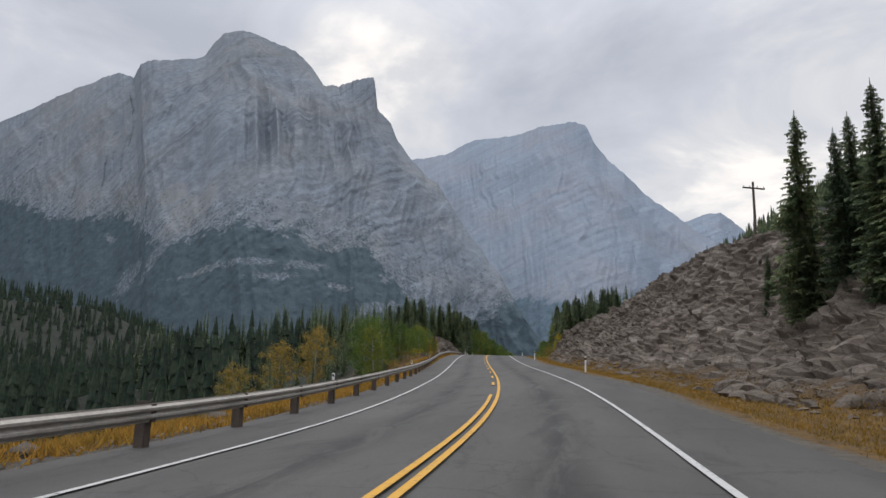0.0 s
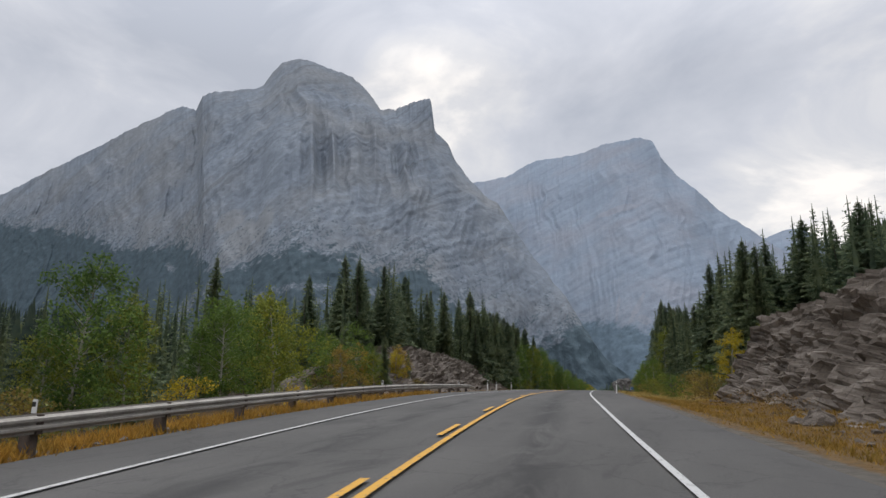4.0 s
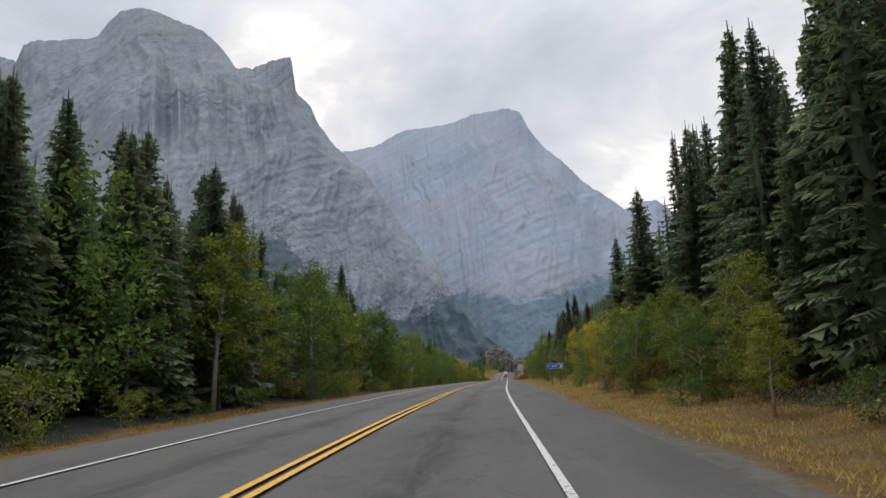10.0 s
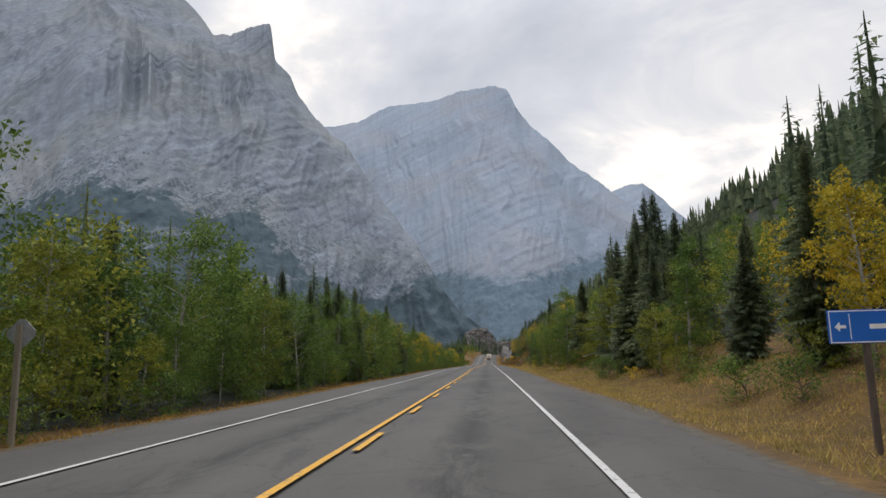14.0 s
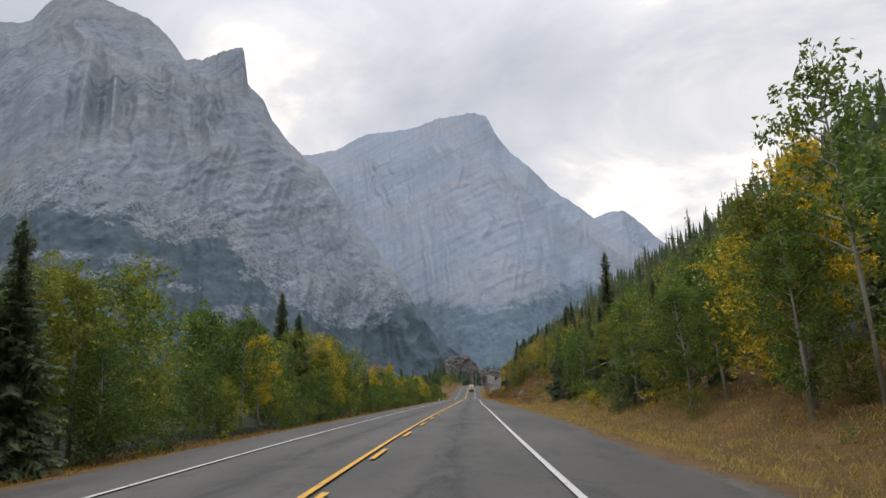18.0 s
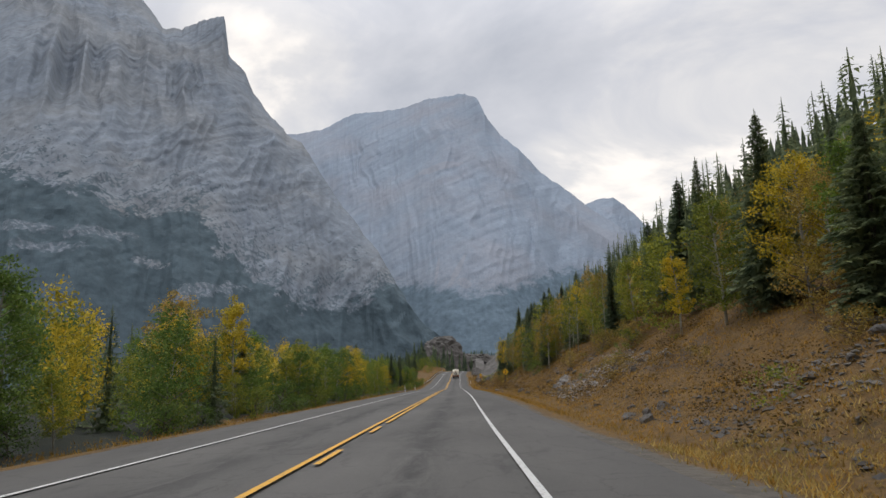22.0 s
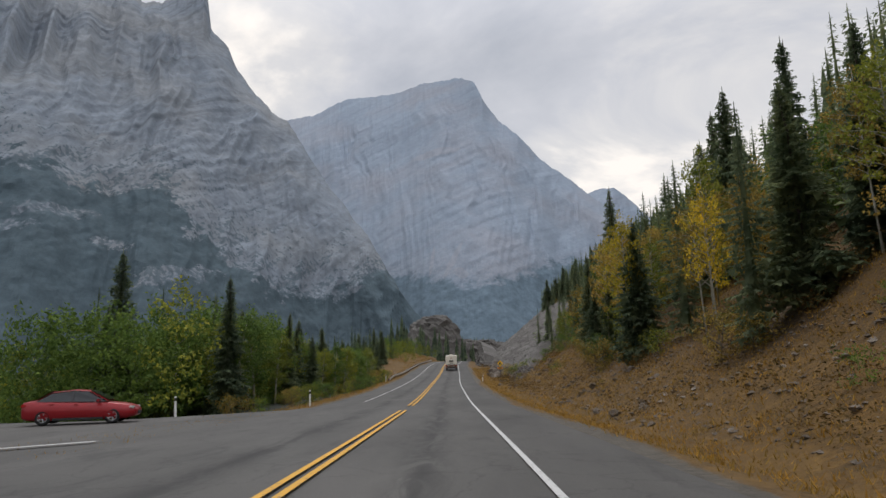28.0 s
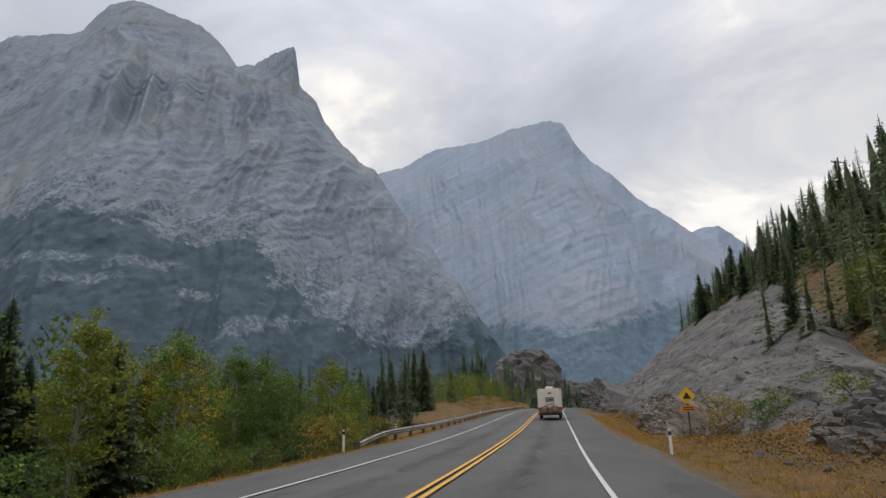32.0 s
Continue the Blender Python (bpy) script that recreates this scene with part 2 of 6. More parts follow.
def ground_material():
    """One sheet: dry grass, gravel, soil and forest floor, by the cover laid down on its points."""
    m, nt, b = material("ground_cover", 0.95)

    def cover(attr):
        a = nt.nodes.new("ShaderNodeAttribute")
        a.attribute_name = attr
        return a.outputs["Fac"]

    def layer(stops, scale, **kw):
        n = noise_node(nt, scale, 6, 0.65, **kw)
        r = ramp_node(nt, stops)
        nt.links.new(n.outputs[0], r.inputs[0])
        return r.outputs[0]
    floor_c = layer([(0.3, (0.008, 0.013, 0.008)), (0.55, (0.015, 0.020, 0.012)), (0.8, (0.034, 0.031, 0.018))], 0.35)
    dry = mix_node(nt, 0.5, layer([(0.3, (0.046, 0.030, 0.010)), (0.5, (0.118, 0.062, 0.012)), (0.74, (0.200, 0.112, 0.024))], 0.7), layer([(0.35, (0.046, 0.031, 0.010)), (0.5, (0.120, 0.064, 0.013)), (0.65, (0.210, 0.120, 0.028))], 4.5))
    soil = mix_node(nt, 0.45, layer([(0.28, (0.030, 0.019, 0.011)), (0.5, (0.078, 0.044, 0.014)), (0.74, (0.138, 0.084, 0.034))], 0.5), layer([(0.35, (0.028, 0.018, 0.010)), (0.5, (0.076, 0.048, 0.025)), (0.66, (0.15, 0.108, 0.07))], 3.5))
    gravel = layer([(0.3, (0.062, 0.055, 0.045)), (0.6, (0.115, 0.102, 0.084))], 3.0)
    fine = noise_node(nt, 7, 5, 0.7)

    def blend(a, c, fac):
        mm = nt.nodes.new("ShaderNodeMath")
        mm.operation = "ADD"
        nt.links.new(fac, mm.inputs[0])
        sub = nt.nodes.new("ShaderNodeMath")
        sub.operation = "MULTIPLY_ADD"
        nt.links.new(fine.outputs[0], sub.inputs[0])
        sub.inputs[1].default_value = 0.8
        sub.inputs[2].default_value = -0.4
        nt.links.new(sub.outputs[0], mm.inputs[1])
        rr = ramp_node(nt, [(0.42, (0, 0, 0)), (0.58, (1, 1, 1))])
        nt.links.new(mm.outputs[0], rr.inputs[0])
        return mix_node(nt, rr.outputs[0], a, c)
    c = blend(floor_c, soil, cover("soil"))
    c = blend(c, dry, cover("dry"))
    c = blend(c, gravel, cover("gravel"))
    r2 = ramp_node(nt, [(0.3, (0.6, 0.6, 0.6)), (0.7, (1.3, 1.3, 1.3))])
    nt.links.new(fine.outputs[0], r2.inputs[0])
    c = mix_node(nt, 0.5, c, r2.outputs[0], "MULTIPLY")
    nt.links.new(c, b.inputs["Base Color"])
    bump_to(nt, b, fine.outputs[0], 0.7, 0.12)
    return m


def rock_material(name, stops, scale=0.35, strata=(1, 1, 2.5)):
    m, nt, b = material(name, 0.92)
    n1 = noise_node(nt, scale, 8, 0.62, stretch=strata, distort=0.7)
    r1 = ramp_node(nt, stops)
    nt.links.new(n1.outputs[0], r1.inputs[0])
    v = nt.nodes.new("ShaderNodeTexVoronoi")
    v.feature = "DISTANCE_TO_EDGE"
    v.inputs["Scale"].default_value = scale * 4
    tc = nt.nodes.new("ShaderNodeTexCoord")
    wob = noise_node(nt, scale * 3, 3)
    ad = mix_node(nt, 0.15, tc.outputs["Object"], wob.outputs[1], "ADD")
    nt.links.new(ad, v.inputs["Vector"])
    cr = ramp_node(nt, [(0.0, (0.45, 0.43, 0.42)), (0.05, (1, 1, 1))])
    nt.links.new(v.outputs[0], cr.inputs[0])
    c = mix_node(nt, 0.7, r1.outputs[0], cr.outputs[0], "MULTIPLY")
    n3 = noise_node(nt, scale * 22, 5, 0.7)
    r3 = ramp_node(nt, [(0.3, (0.6, 0.6, 0.6)), (0.7, (1.25, 1.25, 1.25))])
    nt.links.new(n3.outputs[0], r3.inputs[0])
    c = mix_node(nt, 0.6, c, r3.outputs[0], "MULTIPLY")
    nt.links.new(c, b.inputs["Base Color"])
    bump_to(nt, b, n3.outputs[0], 0.6, 0.1)
    return m


def mountain_material(name, rock, wood, tree_line, tilt, warm, scars=(), contrast=1.0, dots=1.0, scree=(), soft=0.12):
    """Bedded limestone above, conifer forest below an uneven tree line; rock, wood and warm come with haze mixed in.
    tree_line: (x, height) pairs in metres; scars and scree: x, z, width, length, lean in degrees of bare strips."""
    m, nt, b = material(name, 0.95)
    geo = nt.nodes.new("ShaderNodeNewGeometry")
    pos = geo.outputs["Position"]

    def maths(op, *args):
        q = nt.nodes.new("ShaderNodeMath")
        q.operation = op
        for k, v in enumerate(args):
            if isinstance(v, (int, float)):
                q.inputs[k].default_value = v
            else:
                nt.links.new(v, q.inputs[k])
        return q.outputs[0]

    def nz(size, detail=6, rough=0.6, turn=0.0, distort=0.0):
        """Noise with features of about size (three lengths), its layers tilted."""
        mm = nt.nodes.new("ShaderNodeMapping")
        mm.vector_type = "TEXTURE"
        mm.inputs["Rotation"].default_value = (0, radians(-turn), 0)
        mm.inputs["Scale"].default_value = size
        nt.links.new(pos, mm.inputs["Vector"])
        n = nt.nodes.new("ShaderNodeTexNoise")
        n.inputs["Scale"].default_value = 1.0
        n.inputs["Detail"].default_value = detail
        n.inputs["Roughness"].default_value = rough
        n.inputs["Distortion"].default_value = distort
        nt.links.new(mm.outputs[0], n.inputs["Vector"])
        return n.outputs[0]

    def ramp(val, stops):
        r = ramp_node(nt, stops)
        nt.links.new(val, r.inputs[0])
        return r.outputs[0]
    grey = lambda k: (k, k, k)
    lo = tuple(c * (1 - 0.30 * contrast) for c in rock)
    hi = tuple(c * (1 + 0.20 * contrast) for c in rock)
    bed = nz((420, 900, 24), 7, 0.62, tilt, 0.35)
    band = nz((700, 1500, 95), 5, 0.55, tilt + 4, 0.3)
    rockc = ramp(maths("ADD", maths("MULTIPLY", bed, 0.62), maths("MULTIPLY", band, 0.38)), [(0.38, lo), (0.47, rock), (0.53, rock), (0.62, hi)])
    streak = nz((22, 60, 260), 6, 0.6, 6)
    rockc = mix_node(nt, 0.34 * contrast, rockc, ramp(streak, [(0.32, (0.72, 0.73, 0.77)), (0.68, (1.2, 1.19, 1.16))]), "MULTIPLY")
    rockc = mix_node(nt, ramp(nz((300, 300, 210), 6), [(0.44, grey(0)), (0.64, grey(1))]), rockc, mix_node(nt, 0.55, rockc, warm))
    grain = nz((17, 17, 14), 6, 0.7)
    rockc = mix_node(nt, 0.7 * contrast, rockc, ramp(grain, [(0.3, grey(0.72)), (0.7, grey(1.24))]), "MULTIPLY")
    sep = nt.nodes.new("ShaderNodeSeparateXYZ")
    nt.links.new(pos, sep.inputs[0])
    # height of the tree line by x
    x0, x1 = tree_line[0][0], tree_line[-1][0]
    along = nt.nodes.new("ShaderNodeMapRange")
    along.inputs["From Min"].default_value = x0
    along.inputs["From Max"].default_value = x1
    wx = maths("MULTIPLY_ADD", nz((70, 70, 60), 5), 90.0, -45.0)
    nt.links.new(maths("ADD", sep.outputs[0], wx), along.inputs["Value"])
    line = ramp(along.outputs[0], [((px - x0) / (x1 - x0), grey(pz / 800.0)) for px, pz in tree_line])
    above = maths("SUBTRACT", maths("MULTIPLY", line, 800.0), sep.outputs[2])
    ragged = maths("MULTIPLY_ADD", nz((60, 60, 34), 7, 0.68, tilt * 0.5), 170.0, -85.0)
    tip = maths("MULTIPLY_ADD", nz((11, 11, 11), 3, 0.6), 60.0, -30.0)
    depth = maths("ADD", maths("ADD", above, ragged), tip)
    wooded = maths("MULTIPLY_ADD", depth, 0.03, 0.5)

    def strips(rows, wob=3.6):
        out = None
        warp = nz((26, 26, 15), 8, 0.72, tilt * 0.4)
        for sx, sz, sw, sl, sa in rows:
            mp2 = nt.nodes.new("ShaderNodeMapping")
            mp2.vector_type = "TEXTURE"
            mp2.inputs["Location"].default_value = (sx, 0, sz)
            mp2.inputs["Rotation"].default_value = (0, radians(sa), 0)
            mp2.inputs["Scale"].default_value = (sw, 1e7, sl)
            nt.links.new(pos, mp2.inputs["Vector"])
            ln = nt.nodes.new("ShaderNodeVectorMath")
            ln.operation = "LENGTH"
            nt.links.new(mp2.outputs[0], ln.inputs[0])
            d = maths("ADD", ln.outputs["Value"], maths("MULTIPLY_ADD", warp, wob, -wob * 0.5))
            k = ramp(d, [(0.70, grey(1)), (0.86, grey(0))])
            out = k if out is None else mix_node(nt, 1.0, out, k, "LIGHTEN")
        return out
    # scattered trees on the ledges above the forest
    ledge = nz((120, 240, 16), 5, 0.6, tilt)
    speck = nz((7.5, 7.5, 9), 2, 0.6)
    thin = maths("MULTIPLY_ADD", above, 0.0008, 0.0)
    sparse = maths("ADD", maths("ADD", maths("MULTIPLY", ledge, 0.55), maths("MULTIPLY", speck, 0.75)), thin)
    sparse = maths("MULTIPLY", ramp(sparse, [(0.635, grey(0)), (0.71, grey(1))]), dots)
    cover = maths("MAXIMUM", ramp(wooded, [(0.5 - soft, grey(0)), (0.5 + soft, grey(1))]), sparse)
    bare = strips(scars, 3.6 * contrast)
    if bare is not None:
        cover = maths("MULTIPLY", cover, maths("SUBTRACT", 1.0, maths("MULTIPLY", bare, ramp(speck, [(0.40, grey(1)), (0.54, grey(0.25))]))))
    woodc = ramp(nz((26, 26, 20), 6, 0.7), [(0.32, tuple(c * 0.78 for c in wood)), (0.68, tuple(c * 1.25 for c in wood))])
    pale = strips(scree, 1.3 * contrast)
    if pale is not None:
        rockc = mix_node(nt, maths("MULTIPLY", pale, 0.75), rockc, mix_node(nt, 0.35, tuple(1.08 * k for k in warm), rockc))
    nt.links.new(mix_node(nt, cover, rockc, woodc), b.inputs["Base Color"])
    b.inputs["Specular IOR Level"].default_value = 0.1
    bump_to(nt, b, maths("ADD", maths("MULTIPLY", bed, 0.6), maths("MULTIPLY", grain, 0.5)), 0.4 * contrast, 6.0)
    return m


M_ASPHALT = asphalt_material()
M_YELLOW = paint_material("yellow_line_paint", (0.62, 0.33, 0.03))
M_WHITE = paint_material("white_line_paint", (0.50, 0.50, 0.485))
M_GROUND = ground_material()
M_ROCK = rock_material("blasted_rock", [(0.25, (0.040, 0.032, 0.026)), (0.42, (0.112, 0.090, 0.070)), (0.56, (0.185, 0.155, 0.128)), (0.74, (0.33, 0.292, 0.25))], 0.3)
M_SLAB = rock_material("grey_limestone_slab", [(0.25, (0.054, 0.049, 0.045)), (0.5, (0.112, 0.104, 0.096)), (0.75, (0.205, 0.195, 0.183))], 0.16, (1, 0.6, 3.5))
M_PALE = rock_material("pale_limestone", [(0.25, (0.10, 0.092, 0.085)), (0.5, (0.22, 0.208, 0.195)), (0.75, (0.42, 0.405, 0.39))], 0.5, (1, 0.6, 2.5))
TREE_LINE_NEAR = [(-2600, 760), (-1954, 620), (-1764, 560), (-1600, 500), (-1390, 480), (-1253, 470), (-1145, 400), (-1030, 330), (-960, 330), (-870, 372), (-740, 372), (-640, 345), (-590, 312), (-545, 325), (-510, 358), (-490, 325), (-447, 275), (-413, 240), (-367, 196), (-318, 160), (-274, 150), (-205, 175), (-150, 215), (-80, 260), (0, 300)]
TREE_LINE_FAR = [(-900, 250), (-500, 260), (-300, 320), (-180, 360), (-90, 330), (20, 290), (120, 290), (220, 330), (340, 390), (460, 400), (620, 420), (900, 440)]
# aerial haze is put into the base colours: bluish rock, blue-green forest
M_M1 = mountain_material("near_massif_hazed", (0.205, 0.235, 0.272), (0.078, 0.108, 0.127), TREE_LINE_NEAR, 50, (0.250, 0.256, 0.258),
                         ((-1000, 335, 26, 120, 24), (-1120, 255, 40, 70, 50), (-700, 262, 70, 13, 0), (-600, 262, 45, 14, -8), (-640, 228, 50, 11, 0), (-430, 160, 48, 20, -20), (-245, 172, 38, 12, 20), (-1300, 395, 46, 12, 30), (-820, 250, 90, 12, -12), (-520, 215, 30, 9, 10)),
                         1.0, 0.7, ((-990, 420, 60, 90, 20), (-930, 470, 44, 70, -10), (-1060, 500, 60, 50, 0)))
# paler and bluer than M_M1: more haze in the colours
M_M2 = mountain_material("far_massif_hazed", (0.292, 0.346, 0.418), (0.150, 0.204, 0.250), TREE_LINE_FAR, 24, (0.33, 0.335, 0.37),
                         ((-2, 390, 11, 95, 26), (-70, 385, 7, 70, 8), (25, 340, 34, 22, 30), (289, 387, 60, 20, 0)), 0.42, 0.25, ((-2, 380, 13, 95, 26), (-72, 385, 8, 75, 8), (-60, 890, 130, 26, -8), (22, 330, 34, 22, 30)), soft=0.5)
M_SPRUCE = leaf_material("spruce_needles", (0.096, 0.130, 0.088), (0.150, 0.192, 0.122), (0.215, 0.258, 0.156), 0.75, 0.45)
# spruce needles again, darker: the shade of dense crowns is in the colour
M_FAR_SPRUCE_SHADED = leaf_material("distant_spruce_shaded", (0.034, 0.052, 0.043), (0.048, 0.070, 0.055), (0.066, 0.092, 0.066), 0.8, 0.2)
M_BARK = two_scale("grey_brown_bark", [(0.3, (0.06, 0.05, 0.042)), (0.7, (0.14, 0.12, 0.10))], 3, 20, stretch=(1, 1, 0.3))
M_ASPENBARK = two_scale("pale_aspen_bark", [(0.3, (0.20, 0.19, 0.15)), (0.7, (0.42, 0.41, 0.35))], 2, 14)
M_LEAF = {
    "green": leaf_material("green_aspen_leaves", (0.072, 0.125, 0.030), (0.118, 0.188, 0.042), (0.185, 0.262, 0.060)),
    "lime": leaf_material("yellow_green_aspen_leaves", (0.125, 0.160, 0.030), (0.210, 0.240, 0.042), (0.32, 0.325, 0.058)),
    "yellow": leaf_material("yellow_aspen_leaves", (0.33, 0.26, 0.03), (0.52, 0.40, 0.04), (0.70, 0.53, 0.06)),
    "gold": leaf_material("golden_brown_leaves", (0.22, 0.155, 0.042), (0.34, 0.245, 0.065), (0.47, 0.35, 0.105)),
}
M_GRASS = leaf_material("dry_grass_blades", (0.18, 0.102, 0.022), (0.275, 0.160, 0.036), (0.40, 0.250, 0.064), 0.9, 0.5)
M_STRAW = leaf_material("straw_grass_blades", (0.26, 0.185, 0.065), (0.38, 0.275, 0.10), (0.53, 0.40, 0.16), 0.9, 0.5)
M_STEEL = two_scale("weathered_galvanised_steel", [(0.3, (0.27, 0.25, 0.22)), (0.7, (0.44, 0.41, 0.37))], 0.8, 12, 0.6, 0.2, 0.1, 0.004)
M_POST = two_scale("weathered_timber", [(0.3, (0.055, 0.042, 0.034)), (0.7, (0.13, 0.10, 0.08))], 5, 30, stretch=(1, 1, 0.2))
M_WHITEPOST = plain("white_plastic", (0.75, 0.75, 0.73), 0.5, 0, 0.08)
M_BLACK = plain("black_band", (0.02, 0.02, 0.02), 0.6)
M_SIGNBLUE = plain("blue_sign_sheeting", (0.010, 0.125, 0.50), 0.4, 0, 0.08, 2)
M_SIGNWHITE = plain("white_sign_sheeting", (0.78, 0.78, 0.78), 0.4, 0, 0.06)
M_SIGNYELLOW = plain("yellow_sign_sheeting", (0.80, 0.46, 0.02), 0.4, 0, 0.08)
M_SIGNORANGE = plain("orange_sign_sheeting", (0.80, 0.27, 0.03), 0.4, 0, 0.08)
M_ALU = plain("dull_aluminium", (0.33, 0.34, 0.34), 0.5, 0.3, 0.15)

# ------------------------------------------------------------------ mesh helpers
rng = random.Random(7)


class Mesh:
    """Collects points and faces, then becomes one mesh."""

    def __init__(self):
        self.v, self.f = [], []

    def add(self, verts, faces):
        n = len(self.v)
        self.v.extend(tuple(p) for p in verts)
        self.f.extend(tuple(n + i for i in f) for f in faces)
        return self

    def box(self, x0, x1, y0, y1, z0, z1, m=None):
        p = [(x, y, z) for z in (z0, z1) for y in (y0, y1) for x in (x0, x1)]
        if m:
            p = [m @ Vector(q) for q in p]
        return self.add(p, [(0, 2, 3, 1), (4, 5, 7, 6), (0, 1, 5, 4), (2, 6, 7, 3), (0, 4, 6, 2), (1, 3, 7, 5)])

    def rbox(self, x0, x1, y0, y1, z0, z1, r=0.02, m=None):
        """A box with chamfered edges."""
        bm = bmesh.new()
        bmesh.ops.create_cube(bm, size=1)
        for q in bm.verts:
            q.co = ((x0 + x1) / 2 + q.co.x * (x1 - x0), (y0 + y1) / 2 + q.co.y * (y1 - y0), (z0 + z1) / 2 + q.co.z * (z1 - z0))
        bmesh.ops.bevel(bm, geom=bm.edges[:], offset=r, segments=2, affect="EDGES")
        bm.verts.index_update()
        p = [m @ q.co if m else q.co.copy() for q in bm.verts]
        fs = [[q.index for q in f.verts] for f in bm.faces]
        bm.free()
        return self.add(p, fs)

    def tube(self, pts, radii, n=7, cap=True):
        pts = [Vector(p) for p in pts]
        rings = []
        for i, p in enumerate(pts):
            d = (pts[min(i + 1, len(pts) - 1)] - pts[max(i - 1, 0)]).normalized()
            a = d.orthogonal().normalized()
            b = d.cross(a)
            rings.append([p + (a * math.cos(2 * math.pi * k / n) + b * math.sin(2 * math.pi * k / n)) * radii[i] for k in range(n)])
        fs = []
        for i in range(len(pts) - 1):
            for k in range(n):
                fs.append((i * n + k, i * n + (k + 1) % n, (i + 1) * n + (k + 1) % n, (i + 1) * n + k))
        if cap:
            fs += [tuple(range(n - 1, -1, -1)), tuple((len(pts) - 1) * n + k for k in range(n))]
        return self.add([q for r in rings for q in r], fs)

    def prism(self, outline, axis_m, depth):
        """A flat outline (x, z) given thickness along y, placed by a matrix."""
        n = len(outline)
        p = [axis_m @ Vector((x, -depth / 2, z)) for x, z in outline] + [axis_m @ Vector((x, depth / 2, z)) for x, z in outline]
        return self.add(p, [tuple(range(n)), tuple(range(2 * n - 1, n - 1, -1))] + [((i + 1) % n, i, n + i, n + (i + 1) % n) for i in range(n)])

    def torus(self, m, R, r, n=20, k=7):
        p, fs = [], []
        for i in range(n):
            a = 2 * math.pi * i / n
            for j in range(k):
                c = 2 * math.pi * j / k
                p.append(m @ Vector(((R + r * math.cos(c)) * math.cos(a), r * math.sin(c), (R + r * math.cos(c)) * math.sin(a))))
                fs.append((i * k + j, ((i + 1) % n) * k + j, ((i + 1) % n) * k + (j + 1) % k, i * k + (j + 1) % k))
        return self.add(p, fs)

    def data(self, name, mat=None, smooth=False):
        me = bpy.data.meshes.new(name)
        me.from_pydata(self.v, [], self.f)
        if mat:
            me.materials.append(mat)
        if smooth:
            me.polygons.foreach_set("use_smooth", [True] * len(me.polygons))
        me.update()
        return me


def part(name, mesh, mat, parent=None, label="", smooth=False, at=None):
    """Links a mesh as ONE object, under a thing or a part where one is given."""
    ob = new(name, mesh.data(name, mat, smooth) if isinstance(mesh, Mesh) else mesh)
    if at is not None:
        ob.matrix_world = at
    if parent:
        ob.parent = parent
    return tagged(ob, label)


def thing(name, label, category, group="", kind="", at=None):
    ob = new(name)
    ob.empty_display_size = 0.3
    if at is not None:
        ob.matrix_world = at
    return tagged(ob, label, category, group, kind)


# ------------------------------------------------------------------ plan of the road
def smooth_line(ys, vs, sigma=9.0):
    g = np.arange(-420.0, 1100.0, 2.0)
    v = np.interp(g, ys, vs)
    k = np.exp(-0.5 * (np.arange(-20, 21) * 2.0 / sigma) ** 2)
    k /= k.sum()
    return g, np.convolve(np.pad(v, 20, mode="edge"), k, mode="valid")


ROAD_Y = [-400, 0, 10, 20, 32, 44, 56, 68, 80, 91.5, 104, 117, 134, 150, 168, 185, 203, 220, 239, 265, 293, 320, 346, 380, 417, 457, 490, 517, 540, 558, 575, 590, 608, 626, 642, 650, 668, 692, 700, 712, 760, 830, 1000]
ROAD_X = [14, -2.22, -2.18, -2.39, -3.51, -4.88, -6.51, -8.1, -9.68, -11.14, -12.41, -13.69, -14.97, -15.91, -16.7, -17.27, -17.76, -18.09, -18.29, -18.23, -18.21, -18.2, -18.43, -18.39, -18.4, -18.11, -18.17, -18.17, -18.25, -18.31, -18.34, -18.42, -18.39, -18.19, -18.03, -18, -17.91, -17.77, -17.8, -17.31, -15.5, -6, 25]
RISE_Y = [-400, 0, 10, 20, 32, 44, 56, 68, 80, 91.5, 104, 117, 134, 150, 168, 185, 203, 220, 239, 265, 293, 320, 346, 380, 417, 457, 490, 517, 540, 558, 575, 590, 608, 626, 642, 668, 692, 712, 742, 760, 800, 1000]
RISE_Z = [-12, -0.46, -0.35, 0.06, 0.72, 1.24, 1.87, 2.48, 3.26, 4.05, 4.76, 5.43, 6.02, 6.54, 7.17, 7.67, 8.03, 8.17, 8.38, 8.5, 8.57, 8.62, 8.74, 8.72, 8.62, 8.61, 8.48, 8.3, 8.09, 7.94, 8.13, 8.34, 8.66, 9.2, 9.82, 11, 12.05, 12.76, 13.9, 14.4, 14.3, 12]
GX, XCG = smooth_line(ROAD_Y, ROAD_X, 7)
GZ, ZRG = smooth_line(RISE_Y, RISE_Z, 7)


def xc(y):
    return np.interp(y, GX, XCG)


def zr(y):
    return np.interp(y, GZ, ZRG)


def bank(y):
    """Cross fall of the road in its bends: rise per metre to the right."""
    return np.interp(y, [-200, 10, 30, 50, 70, 100, 135, 185, 240, 300, 380, 460, 540, 600, 640, 700], [0.0365, 0.0173, 0.0321, 0.033, 0.0215, -0.0053, -0.0137, -0.0101, -0.0073, -0.0053, 0.0026, 0.0054, -0.0008, -0.005, -0.027, -0.0099])


def heading(y):
    """Turn of the road to the left of +y, in radians."""
    return math.atan2(-(float(xc(y + 1)) - float(xc(y - 1))), 2.0)


